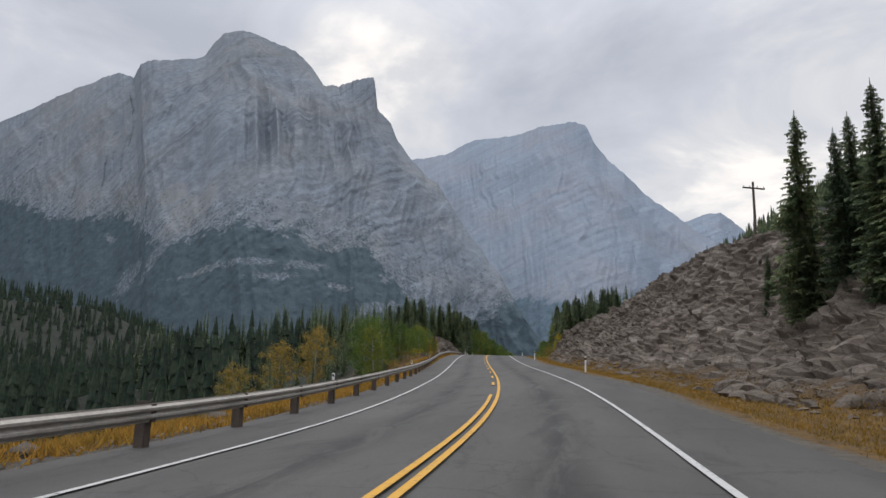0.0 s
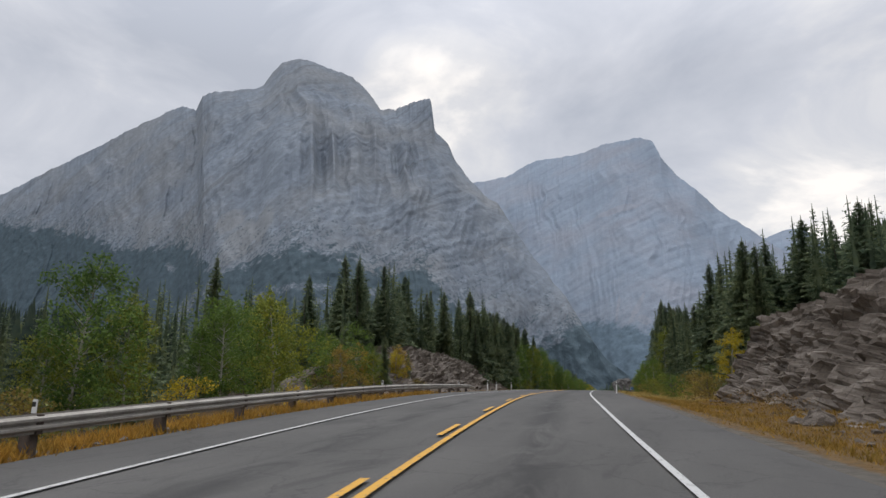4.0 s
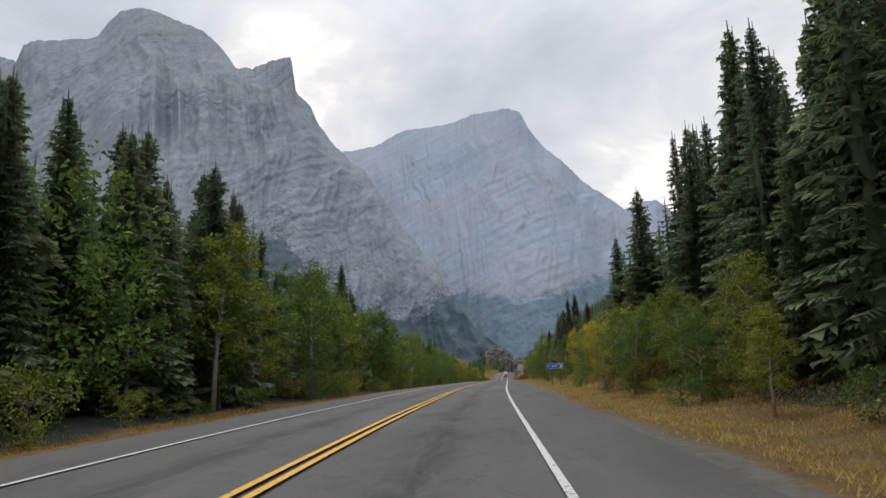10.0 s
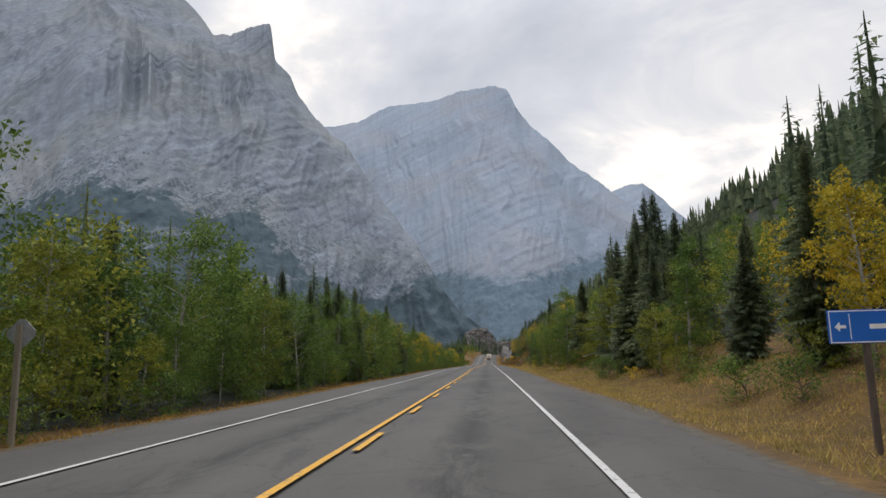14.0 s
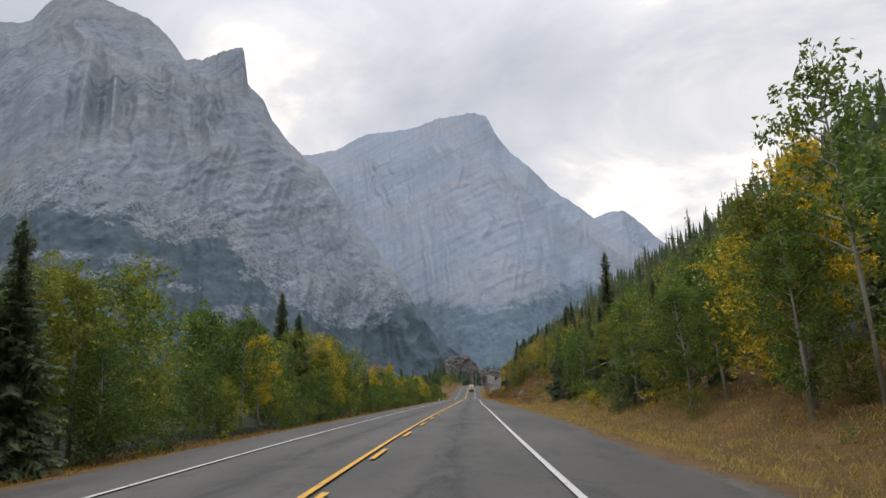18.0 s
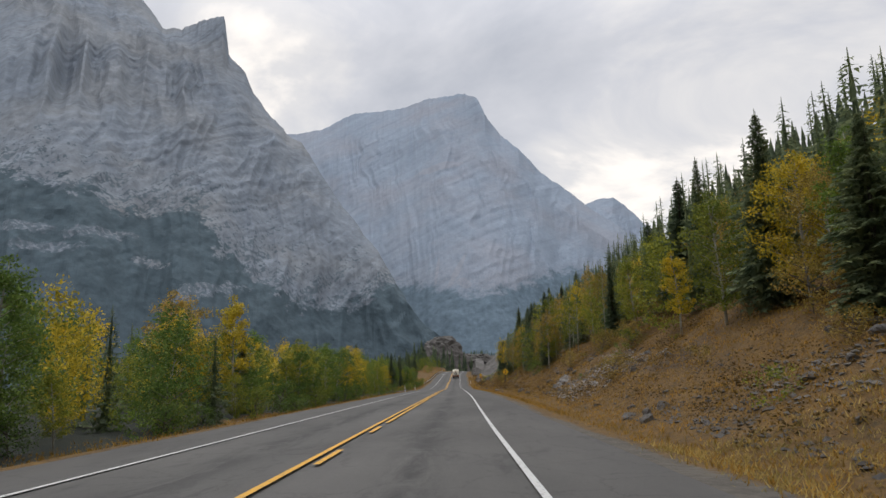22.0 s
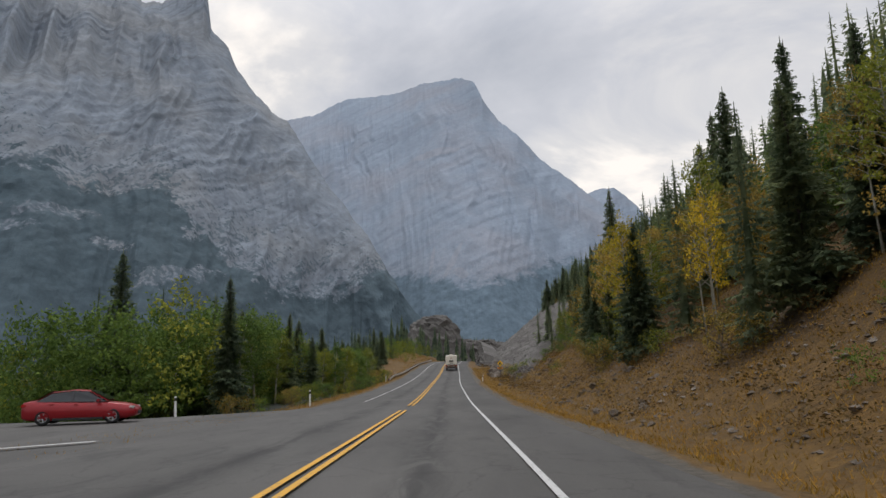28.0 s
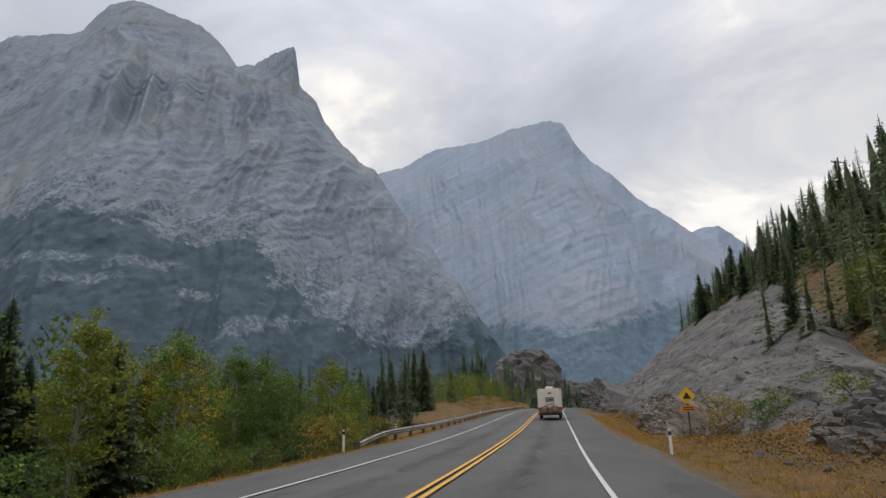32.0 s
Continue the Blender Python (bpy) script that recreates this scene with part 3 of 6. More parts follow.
# heights over the road's edge: rows by distance along, columns by distance from the centre line
RU = [6.0, 8, 10, 13, 17, 22, 30, 45, 70, 110, 180, 320]
R_ROWS = {
    -200: [0, -.4, -.5, -.3, 0.5, 6, 12, 15, 19, 24, 34, 60],
    60: [0, -.4, -.5, -.3, 0.5, 6, 12.5, 16, 20, 26, 38, 70],
    100: [0, -.4, -.5, -.3, 0.4, 4.0, 7.5, 11, 15, 22, 40, 80],
    130: [0, -.3, -.4, 0, .6, 1.2, 2.2, 4, 8, 18, 45, 100],
    215: [0, -.3, -.3, .3, .9, 1.8, 3.5, 7, 18, 42, 95, 190],
    250: [0, -.4, -.3, 1.0, 2.4, 4.2, 7.5, 14, 29, 54, 100, 180],
    310: [0, -.4, -.3, .7, 2.0, 4.2, 8.5, 17.5, 34, 60, 105, 190],
    390: [0, -.4, -.1, 1.0, 3.0, 5.8, 11, 20, 37, 63, 108, 190],
    425: [0, -.4, .2, 2.0, 4.4, 7.4, 12, 21, 37, 62, 105, 190],
    500: [0, -.4, .3, 2.4, 5.2, 8.8, 13.5, 22, 37, 60, 100, 180],
    580: [0, -.4, .2, 2.2, 5.2, 9, 14, 23, 37, 58, 96, 170],
    612: [0, -.4, -.1, 1.2, 3.0, 6.5, 13, 22, 36, 56, 92, 160],
    635: [0, -.4, -.3, -.2, 2.0, 6.0, 13.0, 22, 34, 53, 90, 155],
    740: [0, -.3, -.2, -.1, 1.0, 4.5, 14, 22, 31, 48, 76, 130],
    900: [0, -.3, .5, 2, 4, 6, 9, 13, 20, 32, 55, 100],
}
LU = [6.0, 8, 11, 15, 20, 30, 45, 70, 120, 250, 420]
L_ROWS = {
    -200: [0, -.15, -1.3, -4.4, -8, -13, -18, -23, -27, -28, -22],
    80: [0, -.15, -1.2, -4.0, -7.5, -13, -19, -25, -30, -32, -26],
    112: [0, -.3, -.2, -.6, -2, -5, -9, -15, -24, -32, -30],
    150: [0, -.3, -.1, .2, .1, -.6, -2, -6, -14, -26, -32],
    500: [0, -.35, -.2, -.1, -.3, -.9, -2, -5, -13, -26, -34],
    560: [0, -.3, -.5, -.9, -1.6, -3.5, -7, -13, -22, -32, -36],
    640: [0, -.4, -1.2, -2.8, -4.8, -8.5, -14, -21, -29, -36, -40],
    690: [0, -.1, .9, 1.6, .6, -3, -9, -17, -28, -38, -42],
    760: [0, .1, 1.6, 3.2, 3.0, 1, -4, -13, -26, -38, -44],
    900: [0, .1, .8, 1.5, 2, 2, 0, -6, -20, -38, -50],
}


def table(rows, us, y, u):
    ys = np.array(sorted(rows), float)
    t = np.array([rows[k] for k in sorted(rows)])
    y = np.clip(y, ys[0], ys[-1])
    i = np.clip(np.searchsorted(ys, y, side="right") - 1, 0, len(ys) - 2)
    w = (y - ys[i]) / (ys[i + 1] - ys[i])
    w = w * w * (3 - 2 * w)
    us = np.array(us, float)
    u = np.clip(u, us[0], us[-1])
    j = np.clip(np.searchsorted(us, u, side="right") - 1, 0, len(us) - 2)
    q = (u - us[j]) / (us[j + 1] - us[j])
    return (t[i, j] * (1 - q) + t[i, j + 1] * q) * (1 - w) + (t[i + 1, j] * (1 - q) + t[i + 1, j + 1] * q) * w


def bumps(x, y, s, seed=0.0):
    """Cheap rolling relief, about -1 to 1."""
    return (np.sin(x / s * 1.7 + 1.3 * np.sin(y / s * 0.9 + seed)) * np.cos(y / s * 1.3 + 1.7 * np.sin(x / s * 0.7 + seed * 2)) +
            0.5 * np.sin(x / s * 3.9 + y / s * 3.1 + seed) * np.cos(y / s * 4.3 - x / s * 2.3))


def ground(x, y):
    """Height of the ground sheet."""
    x, y = np.asarray(x, float), np.asarray(y, float)
    u = x - xc(y)
    h = np.where(u > 6, table(R_ROWS, RU, y, u), np.where(u < -6, table(L_ROWS, LU, y, -u), -0.14))
    au = np.abs(u)
    h = h + np.clip((au - 7.5) / 9, 0, 1) * (0.30 * bumps(x, y, 5.0) + 0.14 * bumps(x, y, 1.7, 3.0) + np.clip((au - 20) / 40, 0, 1) * 1.6 * bumps(x, y, 34.0, 2.0))
    junction = np.clip((-u - 5.8) / 2, 0, 1) * np.clip(1 - (np.abs(y - 537) - 9) / 9, 0, 1) * np.clip((62 + u) / 20, 0, 1)
    h = h * (1 - junction) + junction * -0.16
    z = zr(y) + h + bank(y) * np.clip(u, -9, 9)
    # wooded spur across the river, and the valley floor that it stands on
    z = z + 88 * np.exp(-(((x + 430) / 150) ** 2 + ((y - 470) / 330) ** 2)) * np.clip((-u - 110) / 120, 0, 1)
    far = np.clip((y - 880) / 260, 0, 1)
    far = far * far * (3 - 2 * far)
    z = z * (1 - far) + far * (6 + 20 * np.exp(-((y - 1050) / 160) ** 2) + 4 * bumps(x, y, 90, 1.0))
    wide = np.clip((au - 380) / 500, 0, 1)
    return z * (1 - wide) + wide * np.where(u > 0, 200 * (1 - far) + 20 * far, -28.0)


def gz(x, y):
    return float(ground(x, y))


def at_road(y, u):
    """World x of a place u metres right of the centre line."""
    return float(xc(y)) + u


def build_ground():
    ys = np.concatenate([np.arange(-260, 0, 5.0), np.arange(0, 780, 1.6), np.arange(780, 1100, 8), np.array([1120, 1200, 1400, 1800, 2400, 3200, 4200, 5200])])
    right = np.concatenate([np.arange(6, 20, 0.7), np.arange(20, 60, 2.0), np.arange(60, 140, 6), np.array([150, 180, 220, 280, 360, 500, 800, 1400, 2500, 5000])])
    left = np.concatenate([np.arange(6, 20, 0.7), np.arange(20, 60, 2.5), np.arange(60, 140, 8), np.array([150, 180, 220, 260, 300, 350, 400, 450, 520, 620, 800, 1400, 2500, 5000])])
    us = np.concatenate([-left[::-1], np.array([-5.7, 0, 5.7]), right])
    U, Y = np.meshgrid(us, ys)
    X = xc(Y) + U
    Z = ground(X, Y)
    n, k = U.shape
    idx = np.arange(n * k).reshape(n, k)
    faces = np.stack([idx[:-1, :-1], idx[:-1, 1:], idx[1:, 1:], idx[1:, :-1]], -1).reshape(-1, 4)
    me = bpy.data.meshes.new("ground")
    me.from_pydata(np.stack([X, Y, Z], -1).reshape(-1, 3).tolist(), [], faces.tolist())
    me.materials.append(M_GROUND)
    au = np.abs(U)
    wob = bumps(X, Y, 9.0, 4.0)
    verge_r = np.interp(Y, [-200, 110, 130, 215, 240, 300, 390, 420, 900], [13, 13, 17, 14, 17, 17, 18, 30, 30])
    verge_l = np.interp(Y, [-200, 100, 150, 240, 620, 680, 800], [22, 16, 10.5, 9.8, 10, 18, 22])
    verge = np.where(U > 0, verge_r, verge_l)
    dry = np.clip((verge + 1.5 * wob - au) / 3 + 0.2, 0, 1) * 0.9
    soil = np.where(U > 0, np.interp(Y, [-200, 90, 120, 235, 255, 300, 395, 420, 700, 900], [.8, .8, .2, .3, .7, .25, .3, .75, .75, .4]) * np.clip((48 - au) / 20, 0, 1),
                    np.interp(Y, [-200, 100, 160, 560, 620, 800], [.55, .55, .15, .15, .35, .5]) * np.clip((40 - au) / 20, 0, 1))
    steep = np.where((U > 12) & (Y > 405) & (Y < 760), 1.0, 0.0)
    dry = dry * (1 - steep) + steep * np.clip(0.55 + 0.30 * wob, 0, 1)
    gravel = np.clip((6.8 + 0.35 * wob - au) / 0.8, 0, 1)
    for nm, val in (("dry", dry), ("soil", soil), ("gravel", gravel)):
        a = me.attributes.new(nm, "FLOAT", "POINT")
        a.data.foreach_set("value", val.reshape(-1).astype(np.float32))
    me.polygons.foreach_set("use_smooth", [True] * len(me.polygons))
    return tagged(new("ground", me), "dry grass, gravel, soil and forest floor along the highway", "ground", kind="structure")


GROUND = build_ground()


# ------------------------------------------------------------------ road and markings
def strip(ys, u0, u1, lift, thick=0.0):
    """A ribbon that follows the road between two distances from the centre line."""
    m = Mesh()
    for k, y in enumerate(ys):
        th = heading(y)
        c, s = math.cos(th), math.sin(th)
        for uu in ((u0, u1) if not thick else (u0 - 0.1, u0, u1, u1 + 0.1)):
            drop = thick if thick and uu in (u0 - 0.1, u1 + 0.1) else 0
            m.v.append((float(xc(y)) + uu * c, y + uu * s, float(zr(y)) + lift - drop - 0.006 * abs(uu) + float(bank(y)) * uu))
    w = 4 if thick else 2
    for k in range(len(ys) - 1):
        for j in range(w - 1):
            m.f.append((k * w + j, k * w + j + 1, (k + 1) * w + j + 1, (k + 1) * w + j))
    return m


ROAD_END = 880.0
ROAD_STRIP = strip(np.arange(-250, ROAD_END, 2.0), -5.75, 5.75, 0.0, 0.16)
road = tagged(part("road", ROAD_STRIP, M_ASPHALT, smooth=True),
              "worn grey asphalt two-lane highway with dark patches", "road", kind="structure")


lane_u = road.data.attributes.new("lane", "FLOAT", "POINT")
lane_u.data.foreach_set("value", [(-5.85, -5.75, 5.75, 5.85)[k % 4] for k in range(len(ROAD_STRIP.v))])


def side_road_mesh():
    m = Mesh()
    cols = np.linspace(5.2, 58, 30)
    for uu in cols:
        w = min(1, (uu - 5.2) / 9)
        y0, y1 = 522 + 6.5 * w ** 0.6, 556 - 11 * w ** 0.6
        for t in np.linspace(0, 1, 5):
            y = y0 + (y1 - y0) * t
            m.v.append((at_road(y, -uu), y, float(zr(y)) - 0.006 * uu - 0.012 - 0.02 * min(1, max(0, uu - 6))))
    for i in range(len(cols) - 1):
        for j in range(4):
            m.f.append((i * 5 + j, i * 5 + j + 1, (i + 1) * 5 + j + 1, (i + 1) * 5 + j))
    return m


tagged(part("side_road", side_road_mesh(), M_ASPHALT, smooth=True), "asphalt side road joining the highway", "road", kind="structure")

# edge lines, broken at the junction on the left
for nm, rng_y, uu in (("edge_line", (-250, ROAD_END), 3.62), ("edge_line", (-250, 516), -3.62), ("edge_line", (560, ROAD_END), -3.62)):
    tagged(part(nm, strip(np.arange(*rng_y, 2.0), uu - 0.056, uu + 0.056, 0.012), M_WHITE), "worn white edge line on asphalt", "road marking", kind="structure")
# centre lines: double, or one solid with a broken line beside it
SOLID = ((-250, 240, 0.13), (-250, 26, -0.13), (152, 546, -0.13), (420, 546, 0.13), (552, ROAD_END, -0.13), (552, ROAD_END, 0.13))
for y0, y1, uu in SOLID:
    tagged(part("centre_line", strip(np.arange(y0, y1 + 0.1, 2.0), uu - 0.06, uu + 0.06, 0.012), M_YELLOW), "solid yellow centre line on asphalt", "road marking", kind="structure")
for y0, y1, uu, cycle in ((32.5, 150, -0.13, 7.87), (242.3, 419, 0.13, 7.53)):
    y = y0
    while y < y1:
        tagged(part("centre_dash", strip(np.linspace(y, y + 2.6, 4), uu - 0.06, uu + 0.06, 0.012), M_YELLOW), "broken yellow centre line on asphalt", "road marking", "broken centre line", "structure")
        y += cycle
# white stop bar of the side road
bar = Mesh()
for k, (y, uu) in enumerate(((527.5, -10.2), (527.9, -10.2), (531.0, -7.4), (530.6, -7.4))):
    bar.v.append((at_road(y, uu), y, float(zr(y)) - 0.02))
bar.f.append((0, 1, 2, 3))
tagged(part("edge_line", bar, M_WHITE), "worn white line at the side road", "road marking", kind="structure")


# ------------------------------------------------------------------ mountains
def mountain(name, crest, run, mat, label, view=(-15, 300), rough=1.0, nu=520, nv=150, seed=0.0, dip=0.5, ribs=1.0, pillars=None, beds=1.0, grit=1.0):
    """A massif: a ridge line, a front face that falls from it, ribbed downhill and stepped along its beds, and a back slope."""
    cx = np.array(crest, float)
    seg = np.r_[0, np.cumsum(np.abs(np.diff(cx[:, 0])))]
    s = np.linspace(0, seg[-1], nu)
    C = np.stack([np.interp(s, seg, cx[:, i]) for i in range(3)], -1)
    vs = np.concatenate([np.linspace(0, 1, nv), 1 + np.linspace(0.04, 0.8, 8)])
    half = nu // 12
    ker = np.exp(-0.5 * (np.arange(-half, half + 1) / (half * 0.4)) ** 2)
    ker /= ker.sum()
    soft_z = np.convolve(np.pad(C[:, 2], half, mode="edge"), ker, mode="valid")
    soft_y = np.convolve(np.pad(C[:, 1], half, mode="edge"), ker, mode="valid")
    nz = noise.noise

    def crease(*p):
        return math.sqrt(nz(p) ** 2 + 0.006)
    verts = []
    for k in range(nu):
        px, py, pz = C[k].tolist()
        d = np.array([px - view[0], py - view[1]])
        d /= np.linalg.norm(d)
        dx, dy = d.tolist()
        pz += (nz((px * 0.02, py * 0.02, seed)) * 7 + nz((px * 0.07, py * 0.07, seed + 4)) * 5) * rough
        sz, sy, sk = float(soft_z[k]), float(soft_y[k]), float(s[k])
        length = max(60.0, (sz + 40) * run)
        for v in vs.tolist():
            if v <= 1:
                t = v
                top = min(1.0, max(0.0, (t - 0.82) / 0.18))
                top = top * top * (3 - 2 * top)
                yy = sy + (py - sy) * top
                xx = px - dx / dy * (py - yy)
                x, y, z = xx - dx * length * (1 - t), yy - dy * length * (1 - t), -40 + (sz + 40) * t ** 1.08 + (pz - sz) * top
                edge = min(1.0, (1 - t) * 6) * min(1.0, t * 5)
                w = 55 * nz((x * 0.004, z * 0.004, seed + 9)) + 18 * nz((x * 0.015, z * 0.015, seed + 3))
                a = sk + w
                g = (0.5 - crease(a * 0.0035, t * 1.3, seed)) * 80 + (0.5 - crease(a * 0.011, t * 2.2, seed + 2)) * 44 + (0.5 - crease(a * 0.032, t * 5.0, seed + 5)) * 24 * min(1.0, t * 1.6)
                if pillars:
                    f = math.exp(-((x - pillars[0]) / pillars[2]) ** 2 - ((z - pillars[1]) / pillars[3]) ** 2)
                    g += f * (0.4 - crease(sk * 0.017, t * 0.8, seed + 7)) * 150
                tilt = (z - dip * x + 0.22 * w) / 46.0
                st = tilt - math.floor(tilt)
                hard = max(0.0, 0.5 + 1.2 * nz((x * 0.003, y * 0.003, z * 0.004 + seed)))
                bed = beds * hard * (7.5 * (min(1.0, st * 4) - st) * (1 + nz((tilt, x * 0.004, seed))) + 5.0 * nz((tilt * 2.3, x * 0.006, seed)))
                fine = (0.35 - crease(x * 0.016, y * 0.016, z * 0.016 + seed)) * 10 + (0.35 - crease(x * 0.05, y * 0.05, z * 0.04 + seed)) * 5 + (0.35 - crease(x * 0.12, y * 0.12, z * 0.1 + seed)) * 2.2
                o = (g * ribs + bed + fine * grit) * edge * rough
                x, y = x - dx * o, y - dy * o
                z += 0.3 * o
            else:
                w = v - 1
                x, y, z = px + dx * 500 * w, py + dy * 500 * w, pz - 700 * w ** 1.3
            verts.append((x, y, z))
    n = len(vs)
    idx = np.arange(nu * n).reshape(nu, n)
    faces = np.stack([idx[:-1, :-1], idx[1:, :-1], idx[1:, 1:], idx[:-1, 1:]], -1).reshape(-1, 4)
    me = bpy.data.meshes.new(name)
    me.from_pydata(verts, [], faces.tolist())
    me.materials.append(mat)
    return tagged(new(name, me), label, "mountain", kind="structure")


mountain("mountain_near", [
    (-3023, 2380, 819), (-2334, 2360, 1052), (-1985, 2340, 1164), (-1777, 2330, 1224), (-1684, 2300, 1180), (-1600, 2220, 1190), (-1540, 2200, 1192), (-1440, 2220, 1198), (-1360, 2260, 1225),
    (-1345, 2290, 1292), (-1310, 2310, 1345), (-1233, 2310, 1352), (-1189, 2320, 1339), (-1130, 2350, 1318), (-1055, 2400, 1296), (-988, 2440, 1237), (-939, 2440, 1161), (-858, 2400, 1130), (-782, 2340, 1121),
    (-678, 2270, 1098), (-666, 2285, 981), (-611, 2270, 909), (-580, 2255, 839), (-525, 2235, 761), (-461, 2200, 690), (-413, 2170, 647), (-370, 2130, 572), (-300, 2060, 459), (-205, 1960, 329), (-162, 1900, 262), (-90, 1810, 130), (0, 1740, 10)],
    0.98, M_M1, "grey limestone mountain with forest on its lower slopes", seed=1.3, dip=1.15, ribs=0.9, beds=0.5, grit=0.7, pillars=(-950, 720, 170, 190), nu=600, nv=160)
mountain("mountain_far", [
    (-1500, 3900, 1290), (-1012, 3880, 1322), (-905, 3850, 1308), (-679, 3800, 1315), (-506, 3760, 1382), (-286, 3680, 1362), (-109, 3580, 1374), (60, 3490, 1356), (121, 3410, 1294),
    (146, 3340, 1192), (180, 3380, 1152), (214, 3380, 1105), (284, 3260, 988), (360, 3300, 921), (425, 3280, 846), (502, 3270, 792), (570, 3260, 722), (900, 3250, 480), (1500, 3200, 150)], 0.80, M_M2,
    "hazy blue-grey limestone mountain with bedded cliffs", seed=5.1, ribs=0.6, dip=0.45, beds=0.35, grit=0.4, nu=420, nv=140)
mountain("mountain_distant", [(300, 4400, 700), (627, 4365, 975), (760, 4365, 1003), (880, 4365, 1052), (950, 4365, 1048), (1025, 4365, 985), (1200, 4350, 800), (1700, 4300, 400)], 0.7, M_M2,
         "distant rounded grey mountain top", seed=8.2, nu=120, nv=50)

# ------------------------------------------------------------------ rock faces
def block(p, size, seed):
    """Offset of the rock block that a point belongs to: flat-faced, stepped relief."""
    q = (p[0] / size + seed, (p[1] + 0.12 * p[2]) / size * 0.9, (p[2] - 0.1 * p[1]) / size * 1.15)
    _, pts = noise.voronoi(q)
    c = pts[0]
    h = noise.cell((c[0] * 7.3, c[1] * 7.3, c[2] * 7.3))
    t = (Vector(q) - Vector(c))
    return h * 0.66 + 0.09 * (t.x * noise.cell((c[1] * 5, c[2] * 5, c[0] * 5)) + t.z * noise.cell((c[2] * 9, c[0] * 9, 1)))


def rock_face(name, side, y0, y1, foot, top, height, mat, label, dy=0.55, nv=26, seed=0.0, big=2.4, small=0.8, amp=1.0, lean=0.6, end=6.0, beds=0.0):
    """A rock face beside the road from y0 to y1: foot and top are distances from the centre line, height its rise, all by y."""
    ys = np.arange(y0, y1, dy)
    m = Mesh()
    for y in ys:
        f, t, h = foot(y), top(y), height(y)
        fade = min(1.0, (y - y0) / end, (y1 - y) / end) if end else 1.0
        base = gz(at_road(y, side * f), y) - 0.5
        for k in range(nv + 2):
            v = min(1.0, k / nv)
            uu = f + (t - f) * v ** (1 / (1 + lean))
            z = base + (h * fade + 0.5) * v ** (1 + lean * 0.3)
            if k == nv + 1:
                uu, z = t + 4.0, base + (h * fade) - 1.2
            p = (at_road(y, side * uu), y, z)
            o = amp * (1.15 - 0.5 * v) * (0.85 * block(p, big, seed) + 0.6 * block(p, small, seed + 3) + 0.42 * block(p, small * 0.42, seed + 7) + 0.3 * noise.noise((p[0] * 0.35, p[1] * 0.35, p[2] * 0.35)))
            o *= 0.25 + 0.75 * fade
            if beds:
                b = (p[2] - 0.16 * (p[1] - y0) + 2.4 * noise.noise((p[1] * 0.06, p[2] * 0.25, seed))) / 2.1
                b -= math.floor(b)
                o += beds * (min(1.0, b * 5) - b)
            m.v.append((p[0] - side * o * 0.9, p[1] + 0.25 * o, p[2] + 0.45 * o))
    n = nv + 2
    for i in range(len(ys) - 1):
        for j in range(n - 1):
            q = (i * n + j, i * n + j + 1, (i + 1) * n + j + 1, (i + 1) * n + j)
            m.f.append(q if side < 0 else q[::-1])
    return tagged(part(name, m, mat), label, "rock face", kind="structure")


def lin(*pairs):
    a, b = zip(*pairs)
    return lambda y: float(np.interp(y, a, b))


CUT = rock_face("rock_cut", 1, -40, 128, lin((-40, 11.5), (60, 11.5), (105, 11.2), (116, 10.6), (127, 10.4)), lin((-40, 25), (60, 24), (100, 19), (116, 15), (127, 13.5)),
                lin((-40, 11), (45, 11.5), (75, 11.5), (95, 8.5), (112, 6.0), (128, 4.6)), M_ROCK,
                "blasted brown-grey rock cut beside the road", dy=0.3, seed=2.0, nv=60, big=2.5, small=0.8, amp=1.0, end=1.2)
KNOLL = rock_face("rock_knoll", -1, 116, 190, lin((116, 9.0), (140, 8.2), (190, 8.3)), lin((116, 13), (140, 14), (179, 12.5), (190, 11.5)),
                  lin((116, 1.0), (124, 2.4), (134, 3.6), (146, 4.4), (158, 4.2), (168, 3.9), (178, 3.2), (186, 2.0), (190, 1.2)), M_ROCK,
                  "low broken rock knoll beside the road", dy=0.26, seed=6.0, nv=28, big=0.95, small=0.4, amp=0.85, end=6)
LEDGE = rock_face("rock_ledge", 1, 419, 433, lin((419, 9.0), (433, 9.6)), lin((419, 11.4), (433, 11.8)),
                  lin((419, 0.9), (426, 1.3), (433, 0.9)), M_PALE, "pale grey rock ledge in the bank", seed=9.0, nv=22, dy=0.3, big=1.5, small=0.45, amp=0.34, end=4, lean=0.1)
rock_face("rock_ledge", 1, 449, 458, lin((447, 9.6), (460, 10.0)), lin((447, 11.2), (460, 11.6)), lin((447, 0.9), (453, 1.35), (460, 0.9)), M_PALE,
          "blocky grey rock outcrop in the brown bank", seed=31.0, nv=22, dy=0.26, big=1.1, small=0.4, amp=0.5, end=3, lean=0.1)
RUBBLE = rock_face("rock_ledge", 1, 514, 546, lin((514, 9.4), (530, 9.3), (546, 10)), lin((514, 11.6), (530, 12), (546, 11.8)),
                   lin((514, 0.7), (530, 1.0), (546, 0.7)), M_ROCK, "crumbling brown rock face low in the bank", seed=19.0, nv=26, dy=0.3, big=0.8, small=0.3, amp=0.28, end=6, lean=0.1)
